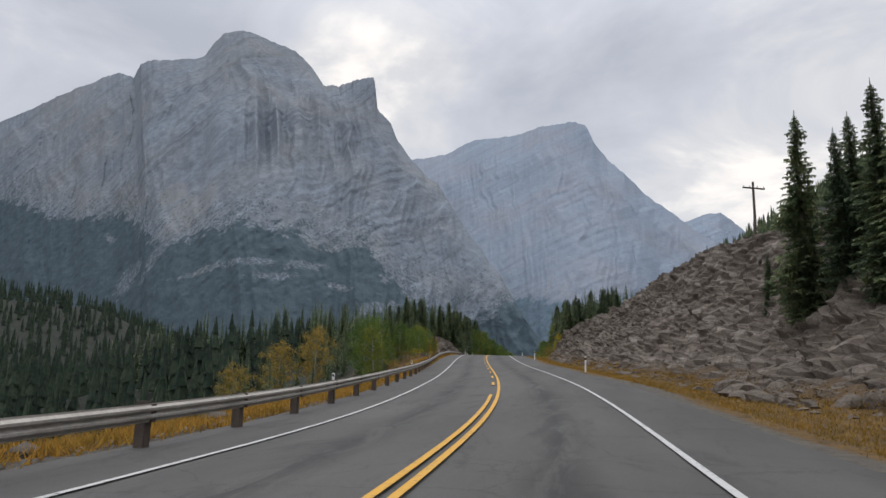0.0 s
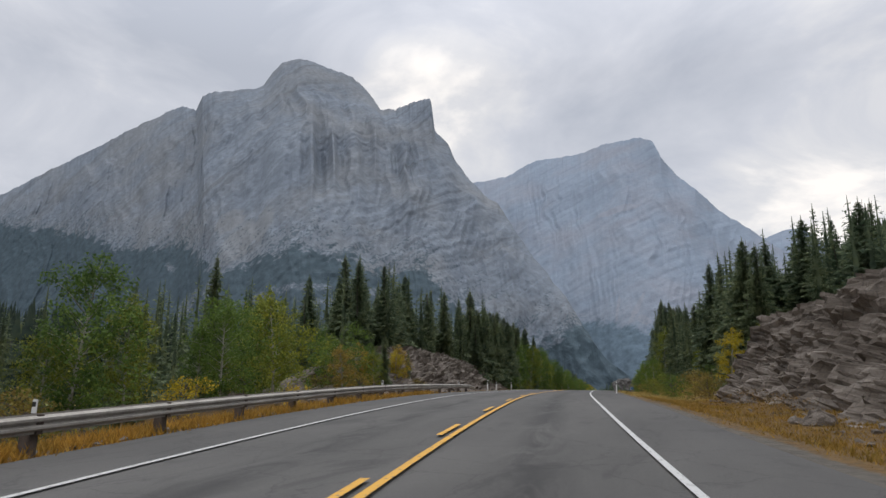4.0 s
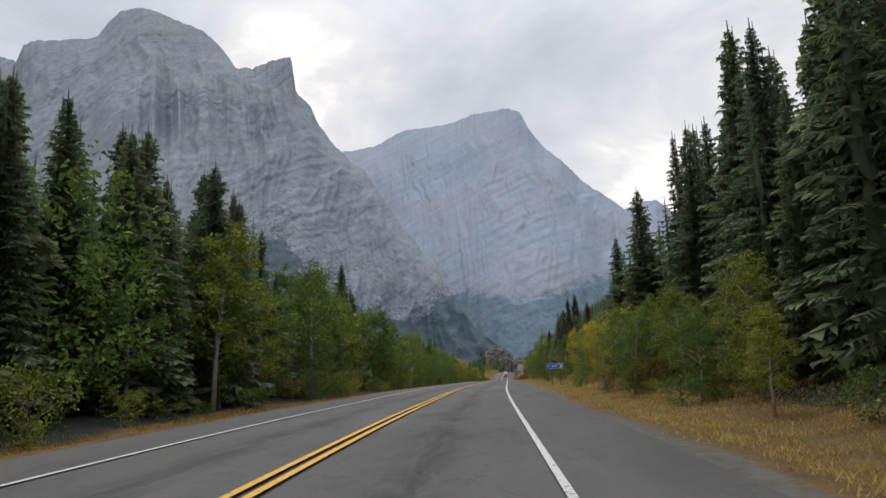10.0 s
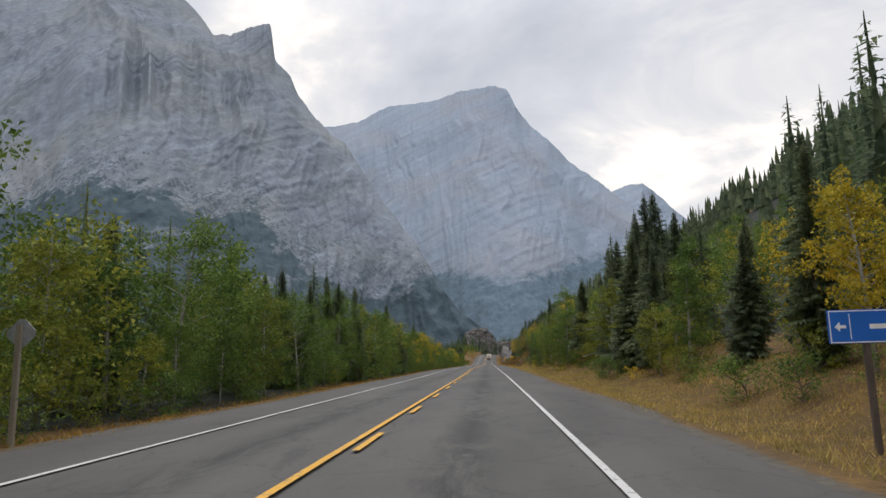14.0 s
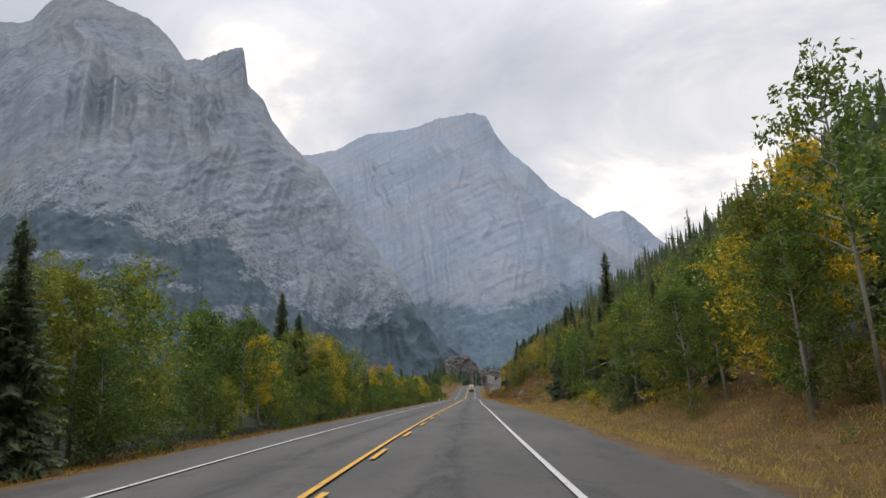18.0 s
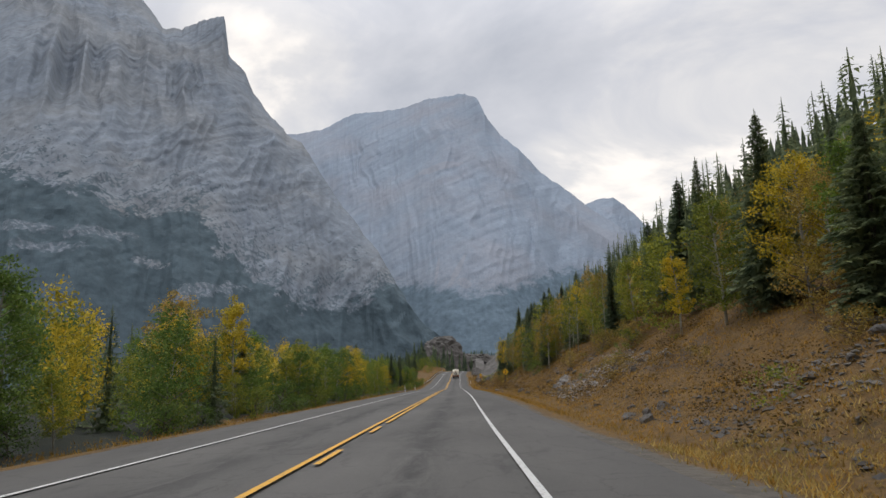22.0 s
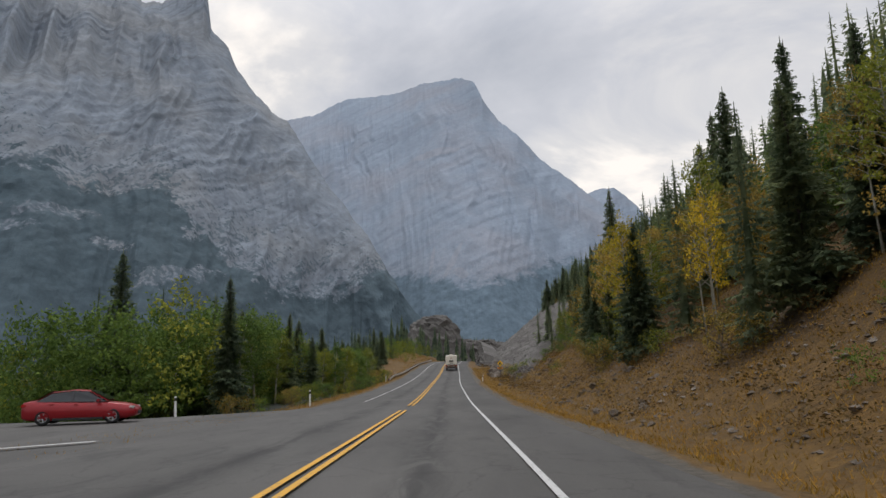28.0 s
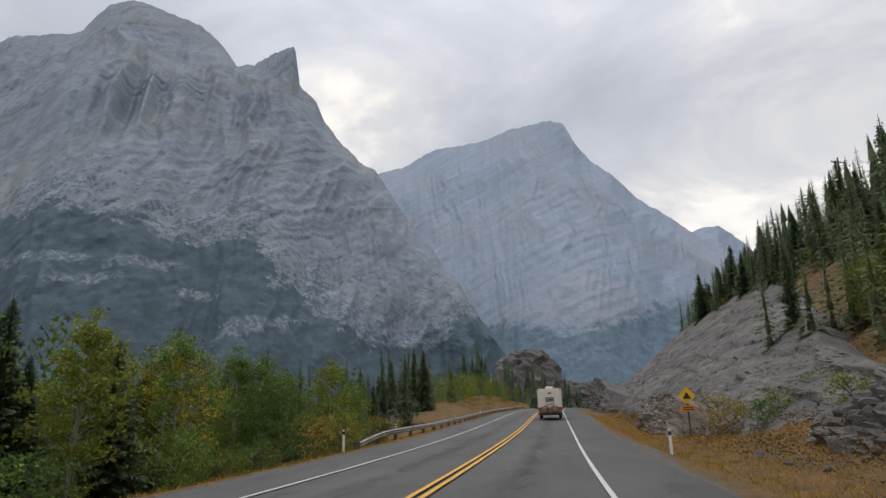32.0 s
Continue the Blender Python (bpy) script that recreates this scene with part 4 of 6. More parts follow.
BANKROCK = rock_face("rock_ledge", 1, 572, 617, lin((550, 10.4), (600, 9.8), (617, 10.2)), lin((550, 12.2), (575, 12.6), (600, 12.6)),
                     lin((572, 0.9), (590, 1.5), (606, 2.3), (617, 1.5)), M_SLAB, "broken grey rock ledge in the bank", seed=11.0, nv=24, dy=0.4, big=1.3, small=0.45, amp=0.6, end=6, lean=0.1)
SLAB = rock_face("rock_slab", 1, 600, 800, lin((600, 10.6), (640, 11.0), (700, 10.8), (800, 10.5)), lin((600, 12), (607, 13), (625, 17), (643, 22.5), (665, 28.5), (686, 33), (700, 35), (800, 36)),
                 lin((600, 1.0), (607, 1.5), (625, 4.6), (643, 8.6), (665, 13.2), (686, 17.0), (700, 19.0), (750, 20), (800, 16)), M_SLAB, "bare tilted limestone slab above the road", dy=0.6, nv=56, seed=14.0, big=6.0, small=1.1, amp=0.26, end=5, beds=0.32, lean=0.0)
rock_face("rock_ledge", 1, 633, 652, lin((633, 9.2), (652, 9.0)), lin((633, 11.0), (652, 10.8)), lin((633, 1.8), (640, 2.9), (652, 2.4)), M_ROCK,
          "dark jointed rock step at the foot of the slab", seed=23.0, nv=22, dy=0.3, big=1.3, small=0.5, amp=0.55, end=3, lean=0.0)
rock_face("rock_ledge", 1, 690, 800, lin((690, 9.0), (740, 8.4), (800, 8.2)), lin((690, 10.6), (800, 10.2)), lin((690, 3.0), (715, 5.5), (760, 7.0), (800, 6.0)), M_SLAB,
          "dark upright rock wall of the road cutting", seed=27.0, nv=26, dy=0.5, big=2.2, small=0.7, amp=0.6, end=4, lean=0.0)


def hill_rock(name, x, y, rx, ry, h, mat, label, seed, n=46):
    """A free-standing rocky hillock."""
    m = Mesh()
    rings = n // 2
    for i in range(rings + 1):
        a = i / rings
        for k in range(n):
            th = 2 * math.pi * k / n
            r = a
            px, py = x + rx * r * math.cos(th), y + ry * r * math.sin(th)
            z = gz(px, py) - 1.0 + (h + 1.0) * (1 - r ** 3.2) if r < 1 else gz(px, py) - 2
            o = block((px, py, z), 4.5, seed) * 2.2 + block((px, py, z), 1.6, seed + 1) * 0.8
            o *= min(1, (1 - a) * 6 + 0.1)
            m.v.append((px + o * 0.6 * math.cos(th), py + o * 0.6 * math.sin(th), z + 0.5 * o))
    for i in range(rings):
        for k in range(n):
            m.f.append((i * n + k, (i + 1) * n + k, (i + 1) * n + (k + 1) % n, i * n + (k + 1) % n))
    return tagged(part(name, m, mat), label, "rock", kind="structure")


hill_rock("rock_outcrop", -24, 846, 19, 18, 21.5, M_SLAB, "grey rounded rock outcrop beyond the bend", 3.0)
hill_rock("rock_outcrop", -3, 862, 22, 14, 13, M_SLAB, "low grey rock outcrop beyond the bend", 4.4)


# loose stones: a few shapes, shared
def stone_mesh(seed):
    bm = bmesh.new()
    bmesh.ops.create_icosphere(bm, subdivisions=2, radius=1.0)
    r = random.Random(seed)
    for _ in range(7):
        d = Vector((r.uniform(-1, 1), r.uniform(-1, 1), r.uniform(-1, 1))).normalized()
        c = r.uniform(0.45, 0.8)
        for v in bm.verts:
            k = v.co.dot(d)
            if k > c:
                v.co -= d * (k - c)
    for v in bm.verts:
        v.co *= 1 + 0.06 * noise.noise(v.co * 3 + Vector((seed, 0, 0)))
        v.co.z *= 0.72
    bmesh.ops.remove_doubles(bm, verts=bm.verts, dist=0.03)
    me = bpy.data.meshes.new("stone")
    bm.to_mesh(me)
    bm.free()
    return me


STONES = [stone_mesh(s) for s in range(7)]
STONES_ROCK, STONES_SLAB = [], []
for me in STONES:
    for lst, mt in ((STONES_ROCK, M_ROCK), (STONES_SLAB, M_SLAB)):
        c = me.copy()
        c.materials.append(mt)
        lst.append(c)


def scatter_stones(parent, meshes, count, yr, ur, sr, seed):
    r = random.Random(seed)
    heaps = [(r.uniform(*yr), r.uniform(*ur), r.uniform(0.6, 3.0)) for _ in range(max(3, count // 11))]
    for _ in range(count):
        hy, hu, hs = r.choice(heaps)
        y = min(yr[1], max(yr[0], r.gauss(hy, hs)))
        x = at_road(y, min(ur[1], max(ur[0], r.gauss(hu, hs * 0.6))))
        s = sr[0] * (sr[1] / sr[0]) ** (r.random() ** 2)
        ob = new("stone", r.choice(meshes))
        ob.matrix_world = pose(x, y, gz(x, y) + 0.18 * s, r.uniform(-20, 20), r.uniform(-20, 20), r.uniform(0, 360)) @ Matrix.Diagonal((s * r.uniform(0.8, 1.3), s, s * r.uniform(0.7, 1.1), 1))
        ob.parent = parent


scatter_stones(CUT, STONES_ROCK, 170, (2, 118), (9.6, 12.4), (0.15, 0.9), 1)
scatter_stones(KNOLL, STONES_ROCK, 130, (106, 168), (-11.5, -7.6), (0.12, 0.8), 2)
scatter_stones(LEDGE, STONES_SLAB, 240, (395, 480), (8.8, 15), (0.08, 0.4), 3)
scatter_stones(BANKROCK, STONES_ROCK, 295, (480, 600), (8.6, 14), (0.08, 0.4), 4)
scatter_stones(SLAB, STONES_SLAB, 60, (606, 690), (9.5, 13.5), (0.15, 0.8), 5)


# ------------------------------------------------------------------ guardrails and posts
W_SECTION = [(0.0, 0.0), (0.0, 0.03), (0.075, 0.075), (0.075, 0.115), (0.01, 0.15), (0.01, 0.17), (0.075, 0.205), (0.075, 0.245), (0.0, 0.29), (0.0, 0.32)]


def guardrail(y0, y1, line, label, step=3.81, flare=0.0):
    """A steel beam barrier on timber posts; the beam comes in lengths."""
    r = random.Random(int(y0))
    g = thing("guardrail", label, "guardrail", at=pose(0, 0, 0))

    def side(y):
        return line(y)

    def top(y):
        low = 0.0
        if flare and y > y1 - 6:
            low = 0.45 * ((y - (y1 - 6)) / 6) ** 2 * flare
        if y0 > 0 and y < y0 + 7:
            low = 0.42 * (1 - (y - y0) / 7) ** 2
        return 0.63 - low
    y = y0
    k = 0
    while y < y1 - 0.5:
        ye = min(y + step, y1)
        beam = Mesh()
        pts = np.linspace(y, ye + 0.06, 4)
        for yy in pts:
            uu = side(yy)
            th = heading(yy)
            for off, hh in W_SECTION:
                beam.v.append((at_road(yy, uu) + (0.11 + off) * math.cos(th), yy, float(zr(yy)) + top(yy) - 0.32 + hh))
        n = len(W_SECTION)
        for i in range(3):
            for j in range(n - 1):
                beam.f.append((i * n + j, (i + 1) * n + j, (i + 1) * n + j + 1, i * n + j + 1))
        part("beam", beam, M_STEEL, g)
        uu = side(y)
        x = at_road(y, uu)
        zt = float(zr(y)) + top(y)
        pm = Mesh().rbox(-0.1, 0.1, -0.1, 0.1, gz(x, y) - 0.3, zt + r.uniform(-0.02, 0.03), 0.012, pose(x - 0.06, y, 0, 0, 0, math.degrees(heading(y))))
        post = part("post", pm, M_POST, g)
        part("spacer", Mesh().rbox(-0.05, 0.07, -0.08, 0.08, zt - 0.33, zt - 0.02, 0.01, pose(x + 0.07, y, 0, 0, 0, math.degrees(heading(y)))), M_POST, post)
        if k % 6 == 2:
            mk = part("marker", Mesh().rbox(-0.05, 0.05, -0.015, 0.015, zt - 0.05, zt + 0.22, 0.01, pose(x - 0.02, y, 0)), M_WHITEPOST, g, "white marker plate")
            part("band", Mesh().box(-0.035, 0.035, -0.02, -0.016, zt + 0.1, zt + 0.18, pose(x - 0.02, y, 0)), M_BLACK, mk)
        y += step
        k += 1
    return g


guardrail(-30.6, 145.0, lin((-40, -5.4), (0, -5.3), (50, -5.5), (90, -6.2), (145, -6.9)), "weathered steel guardrail on dark timber posts", flare=0.6)
guardrail(622.0, 748.0, lin((622, -7.6), (640, -6.9), (748, -6.7)), "grey steel guardrail on timber posts climbing to the crest")


def marker_post(y, u, h=1.05, lean=0.0):
    x = at_road(y, u)
    z = gz(x, y)
    ob = thing("marker_post", "white roadside marker post with a black band", "marker post", "roadside marker posts", at=pose(x, y, z, 0, lean, 0))
    s = Mesh()
    s.prism([(-0.055, -0.1), (0.055, -0.1), (0.055, h - 0.03), (0.03, h), (-0.03, h), (-0.055, h - 0.03)], pose(0, 0, 0), 0.035)
    part("shaft", s, M_WHITEPOST, ob)
    part("band", Mesh().box(-0.057, 0.057, -0.019, 0.019, h - 0.24, h - 0.08), M_BLACK, ob, "black band")
    return ob


for y, u, h, ln in ((50, 6.6, 1.05, 1), (89, 6.3, 1.0, 0), (148.3, 5.9, 1.05, 1), (151, -6.6, 1.05, -1), (158, -6.8, 0.95, 2), (171, -6.9, 1.0, 0), (524, -7.0, 1.2, -6), (529.6, -10.1, 1.1, -2),
                    (547, -11.6, 1.1, -2), (558.5, -7.1, 1.05, 0), (620.6, -7.9, 1.1, 0), (614.8, 7.0, 0.95, 0)):
    marker_post(y, u, h, ln)


# ------------------------------------------------------------------ signs
def pole_mesh(h, w=0.1, d=0.1):
    return Mesh().rbox(-w / 2, w / 2, -d / 2, d / 2, -0.4, h, 0.01)


def diamond(r, t=0.02, k=0.06):
    o = []
    for a in range(4):
        th = math.pi / 2 * a
        for s in (-1, 1):
            o.append((r * math.cos(th) - s * k * math.sin(th) - k * math.cos(th), r * math.sin(th) + s * k * math.cos(th) - k * math.sin(th)))
    return o


# blue guide sign on two posts
sx, sy = at_road(266.5, 9.1), 266.5
guide = thing("guide_sign", "wide blue guide sign with white border on two timber posts", "road sign", at=pose(sx, sy, gz(sx, sy), 0, 0, -4) @ Matrix.Diagonal((0.89, 0.89, 0.91, 1)))
for px in (-0.42, 0.62):
    part("post", Mesh().rbox(px - 0.06, px + 0.06, -0.05, 0.05, -0.4, 2.3, 0.01), M_POST, guide)
sign_panel = part("panel", Mesh().rbox(-1.12, 1.12, -0.085, -0.055, 2.02, 2.66, 0.012), M_SIGNBLUE, guide, "blue panel")
for x0, x1, z0, z1 in ((-1.09, 1.09, 2.035, 2.055), (-1.09, 1.09, 2.625, 2.645), (-1.09, -1.07, 2.055, 2.625), (1.07, 1.09, 2.055, 2.625), (-0.72, -0.705, 2.1, 2.58), (0.56, 0.575, 2.1, 2.58)):
    part("border", Mesh().box(x0, x1, -0.09, -0.0855, z0, z1), M_SIGNWHITE, sign_panel)
part("arrow", Mesh().prism([(-1.0, 2.34), (-0.9, 2.43), (-0.9, 2.37), (-0.79, 2.37), (-0.79, 2.31), (-0.9, 2.31), (-0.9, 2.25)], pose(0, -0.088, 0), 0.005), M_SIGNWHITE, sign_panel)
part("lettering", Mesh().box(-0.36, 0.26, -0.09, -0.0855, 2.29, 2.38), M_SIGNWHITE, sign_panel)
part("lettering", Mesh().box(0.3, 0.52, -0.09, -0.0855, 2.53, 2.57), M_SIGNWHITE, sign_panel)
part("symbol", Mesh().prism([(0.66, 2.12), (0.74, 2.12), (0.80, 2.3), (0.88, 2.12), (0.97, 2.12), (0.88, 2.36), (0.96, 2.32), (0.94, 2.44), (0.84, 2.5), (0.84, 2.58), (0.76, 2.58), (0.74, 2.42)], pose(0, -0.088, 0), 0.005), M_SIGNWHITE, sign_panel)

# back of a diamond sign
sx, sy = at_road(268, -7.6), 268.0
back = thing("warning_sign", "bare metal back of a diamond sign on a pale timber post", "road sign", at=pose(sx, sy, gz(sx, sy), 0, 0, 4))
part("post", pole_mesh(2.5, 0.11, 0.1), two_scale("pale_timber", [(0.3, (0.22, 0.19, 0.14)), (0.7, (0.34, 0.30, 0.23))], 4, 25, stretch=(1, 1, 0.2)), back)
part("panel", Mesh().prism(diamond(0.36), pose(0, 0.08, 2.32), 0.02), M_ALU, back, "aluminium panel")

# winding road sign
sx, sy = at_road(512, 10.6), 512.0
wind = thing("warning_sign", "yellow diamond winding road sign on a timber post", "road sign", at=pose(sx, sy, gz(sx, sy), 0, 0, 2))
part("post", pole_mesh(2.1), M_POST, wind)
dp = part("panel", Mesh().prism(diamond(0.55), pose(0, -0.07, 1.95), 0.02), M_SIGNYELLOW, wind, "yellow panel")
part("symbol", Mesh().tube([(-0.05, -0.085, 1.6), (-0.05, -0.085, 1.74), (0.09, -0.085, 1.86), (-0.06, -0.085, 2.0), (0.02, -0.085, 2.12)], [0.045] * 5, 6), M_BLACK, dp, "black winding arrow")
part("symbol", Mesh().prism([(-0.1, 2.08), (0.15, 2.08), (0.06, 2.26)], pose(0, -0.085, 0), 0.006), M_BLACK, dp)

# rock fall sign with a plate
sx, sy = at_road(631, 10.6), 631.0
fall = thing("warning_sign", "orange diamond warning sign with a plate below", "road sign", at=pose(sx, sy, gz(sx, sy), 0, 0, 3))
part("post", pole_mesh(2.6), M_POST, fall)
dp = part("panel", Mesh().prism(diamond(0.53), pose(0, -0.07, 2.45), 0.02), M_SIGNYELLOW, fall, "amber panel")
part("symbol", Mesh().prism([(-0.24, 2.26), (0.26, 2.26), (0.12, 2.46), (0.03, 2.66), (-0.08, 2.6)], pose(0, -0.085, 0), 0.006), M_BLACK, dp, "black slope symbol")
pl = part("plate", Mesh().rbox(-0.45, 0.45, -0.08, -0.06, 1.52, 1.84, 0.008), M_SIGNORANGE, fall, "orange plate")
for z in (1.72, 1.6):
    part("lettering", Mesh().box(-0.33, 0.33, -0.085, -0.0805, z, z + 0.06), M_BLACK, pl)

# stop sign seen from behind, at the side road
sx, sy = at_road(536, -15.6), 536.0
stop = thing("stop_sign", "bare metal back of an octagonal sign on a timber post", "road sign", at=pose(sx, sy, gz(sx, sy), 0, 0, 80))
part("post", pole_mesh(2.2), M_POST, stop)
part("panel", Mesh().prism([(0.36 * math.cos(math.pi / 8 + k * math.pi / 4), 0.36 * math.sin(math.pi / 8 + k * math.pi / 4)) for k in range(8)], pose(0, -0.07, 2.2, 0, 0, 75), 0.02), M_ALU, stop, "aluminium panel")


def power_pole(x, y, h, label):
    z = gz(x, y)
    p = thing("utility_pole", label, "utility pole", "utility poles on the hillside", at=pose(x, y, z, 0, 1.0, 20))
    part("shaft", Mesh().tube([(0, 0, -1), (0, 0, h * 0.5), (0, 0, h)], [0.16, 0.14, 0.11], 9), M_POST, p)
    arm = part("crossarm", Mesh().rbox(-1.2, 1.2, -0.16, -0.05, h - 0.75, h - 0.62, 0.01), M_POST, p)
    for k in (-1.1, -0.4, 0.4, 1.1):
        part("insulator", Mesh().tube([(k, -0.1, h - 0.63), (k, -0.1, h - 0.52), (k, -0.1, h - 0.44)], [0.03, 0.06, 0.03], 8), M_ALU, arm)
    return p


power_pole(18.0, 70, 9.0, "grey timber utility pole above the rock cut")
power_pole(22.0, 450, 10.5, "timber utility pole on the wooded hillside")
power_pole(24.5, 680, 11.0, "timber utility pole among spruces on the hillside")

# ------------------------------------------------------------------ trees
def spruce_meshes(seed, h=10.0, r=1.5, bare=0.06, boughs=270, fine=True):
    """Trunk and crown of a spruce: drooping boughs all round the stem, each a fan of twigs."""
    q = random.Random(seed)
    trunk = Mesh()
    bend = [(q.uniform(-0.06, 0.06), q.uniform(-0.06, 0.06)) for _ in range(5)]
    trunk.tube([(bend[i][0] * i, bend[i][1] * i, h * i / 4 - (0.3 if i == 0 else 0)) for i in range(5)], [0.16 * h / 10, 0.12 * h / 10, 0.09 * h / 10, 0.05 * h / 10, 0.01], 8)
    crown = Mesh()
    lobes = [q.uniform(0.75, 1.15) for _ in range(9)]
    # short dense shoots close to the stem
    n = 7
    for i in range(5):
        z0, z1 = h * (bare + 0.04 + 0.17 * i), h * (bare + 0.30 + 0.165 * i)
        b = len(crown.v)
        crown.v.append((0, 0, min(z1, h * 0.99)))
        rr = r * 0.2 * (1 - 0.17 * i)
        for j in range(n):
            k = rr * q.uniform(0.6, 1.3)
            crown.v.append((k * math.cos(6.283 * j / n + i), k * math.sin(6.283 * j / n + i), z0 + q.uniform(-0.3, 0.3)))
        crown.f += [(b, b + 1 + j, b + 1 + (j + 1) % n) for j in range(n)]
    for k in range(boughs):
        t = ((k + q.random()) / boughs) ** 1.12
        z = h * (bare + (1 - bare) * t * 0.985)
        prof = (1 - t) ** 0.72 * (0.7 + 0.3 * min(1, t * 6)) + 0.03
        a = k * 2.39996 + q.uniform(-0.7, 0.7)
        ln = max(0.13, r * prof * q.uniform(0.55, 1.2) * lobes[int(t * 8.99)])
        d = Vector((math.cos(a), math.sin(a), 0))
        s = Vector((-math.sin(a), math.cos(a), 0))
        rise = 0.30 * (t - 0.3) + q.uniform(-0.08, 0.08)

        def rib(f):
            return Vector((0, 0, z + ln * (rise * f - 0.34 * f * f + 0.16 * f ** 3))) + d * ln * f
        w = 0.165 * ln + 0.11
        pairs = (0.16, 0.30, 0.44, 0.58, 0.71, 0.83, 0.94) if fine else (0.45,)
        hs, ht = (0.07, 0.065) if fine else (0.22, 0.2)
        if not fine:
            w *= 2.0
        for f in pairs:
            p0, p1 = rib(f - hs), rib(f + ht)
            for sg in (-1, 1):
                wl = w * (1.15 - 0.6 * f) * q.uniform(0.7, 1.4)
                tip = rib(min(1.0, f + 0.16)) + s * sg * wl + Vector((0, 0, -0.35 * wl - 0.05 * q.random()))
                b = len(crown.v)
                crown.v += [tuple(p0), tuple(p1), tuple(tip)]
                crown.f.append((b, b + 1, b + 2))
        b = len(crown.v)
        p = rib(0.72)
        crown.v += [tuple(p - s * 0.35 * w), tuple(p + s * 0.35 * w), tuple(rib(1.08))]
        crown.f.append((b, b + 1, b + 2))
        if fine:
            b = len(crown.v)
            p = rib(q.uniform(0.35, 0.75))
            crown.v += [tuple(p - d * 0.16 * ln), tuple(p + d * 0.18 * ln), tuple(p + s * q.uniform(-0.15, 0.15) - Vector((0, 0, 0.12 + 0.2 * ln)))]
            crown.f.append((b, b + 1, b + 2))
    crown.tube([(0, 0, h * 0.93), (0, 0, h * 1.02)], [0.05, 0.012], 5)
    return trunk, crown


def broadleaf_meshes(seed, h=7.0, r=1.5, leaves=950, size=0.15, low=0.22, limbs=21, clump=0.62, stem=1.0):
    """Trunk with limbs, and a crown of single leaf sprays held by the limbs' ends."""
    q = random.Random(seed)
    trunk = Mesh()
    lean = (q.uniform(-0.5, 0.5), q.uniform(-0.5, 0.5))

    def axis(t):
        return Vector((lean[0] * t * t, lean[1] * t * t, h * t * 0.93 - 0.3 * (t == 0)))
    trunk.tube([axis(t) for t in (0, 0.3, 0.6, 0.85, 1.0)], [stem * 0.085 * h / 7, stem * 0.065 * h / 7, stem * 0.045 * h / 7, stem * 0.025, 0.01], 8)
    tips = []
    n = limbs
    for k in range(n):
        t = low + (0.97 - low) * (k + q.random() * 0.7) / n
        a = k * 2.4 + q.uniform(-0.5, 0.5)
        prof = math.sin(math.pi * min(1, (t - low * 0.7) / (1.04 - low * 0.7)) ** 0.8) ** 0.7
        ln = r * prof * q.uniform(0.6, 1.2) + 0.12
        p0 = axis(t * 0.94)
        d = Vector((math.cos(a), math.sin(a), q.uniform(0.35, 0.9)))
        p1 = p0 + d * ln * 0.55
        p2 = p0 + Vector((d.x, d.y, d.z * 0.8)) * ln
        trunk.tube([p0, p1, p2], [0.022, 0.014, 0.006], 4, False)
        tips += [(p2, 0.36 * r * q.uniform(0.7, 1.2)), (p1, 0.30 * r * q.uniform(0.7, 1.1))]
    tips += [(axis(1.0), 0.30 * r), (axis(0.9), 0.34 * r)]
    crown = Mesh()
    for _ in range(leaves):
        c, rad = q.choice(tips)
        p = Vector([max(-1.5, min(1.5, q.gauss(0, k))) for k in (1, 1, 0.85)]) * rad * clump + c
        nrm = Vector((q.uniform(-1, 1), q.uniform(-1, 1), q.uniform(-0.4, 1))).normalized()
        a = nrm.orthogonal().normalized()
        b = nrm.cross(a)
        th = q.uniform(0, 6.28)
        a, b = a * math.cos(th) + b * math.sin(th), b * math.cos(th) - a * math.sin(th)
        s = size * q.uniform(0.6, 1.35)
        k = len(crown.v)
        crown.v += [tuple(p - a * s), tuple(p + b * s * 0.95 + nrm * s * 0.15), tuple(p + a * s - b * s * 0.25)]
        crown.f.append((k, k + 1, k + 2))
    return trunk, crown


SPRUCE = []
for k, (r, bare, rich) in enumerate(((1.95, 0.03, 560), (1.7, 0.05, 520), (2.2, 0.03, 580), (1.45, 0.08, 460), (1.75, 0.10, 500))):
    t, c = spruce_meshes(20 + k, 10.0, r, bare, rich)
    SPRUCE.append((t.data("trunk", M_BARK, True), c.data("crown", M_SPRUCE)))
BROAD = []
for k, (r, lv, low) in enumerate(((1.3, 6200, 0.20), (1.55, 6800, 0.12), (1.1, 5200, 0.26), (1.8, 7400, 0.06), (1.0, 2300, 0.42))):
    t, c = broadleaf_meshes(40 + k, 7.0, r, lv, 0.062, low, 34, 0.44, 0.6 if low > 0.4 else 1.0)
    tm = t.data("trunk", M_ASPENBARK, True)
    cs = {}
    cm = c.data("crown", None)
    for col, mt in M_LEAF.items():
        cc = cm.copy()
        cc.materials.append(mt)
        cs[col] = cc
    BROAD.append((tm, cs))
BUSH = []
for k in range(3):
    t, c = broadleaf_meshes(70 + k, 1.5, 0.85, 1300, 0.042, 0.02, 12)
    tm = t.data("stem", M_BARK)
    cm = c.data("foliage", None)
    cs = {}
    for col, mt in M_LEAF.items():
        cc = cm.copy()
        cc.materials.append(mt)
        cs[col] = cc
    BUSH.append((tm, cs))

LEAF_WORDS = {"green": "green", "lime": "yellow-green", "yellow": "bright yellow", "gold": "golden-brown"}


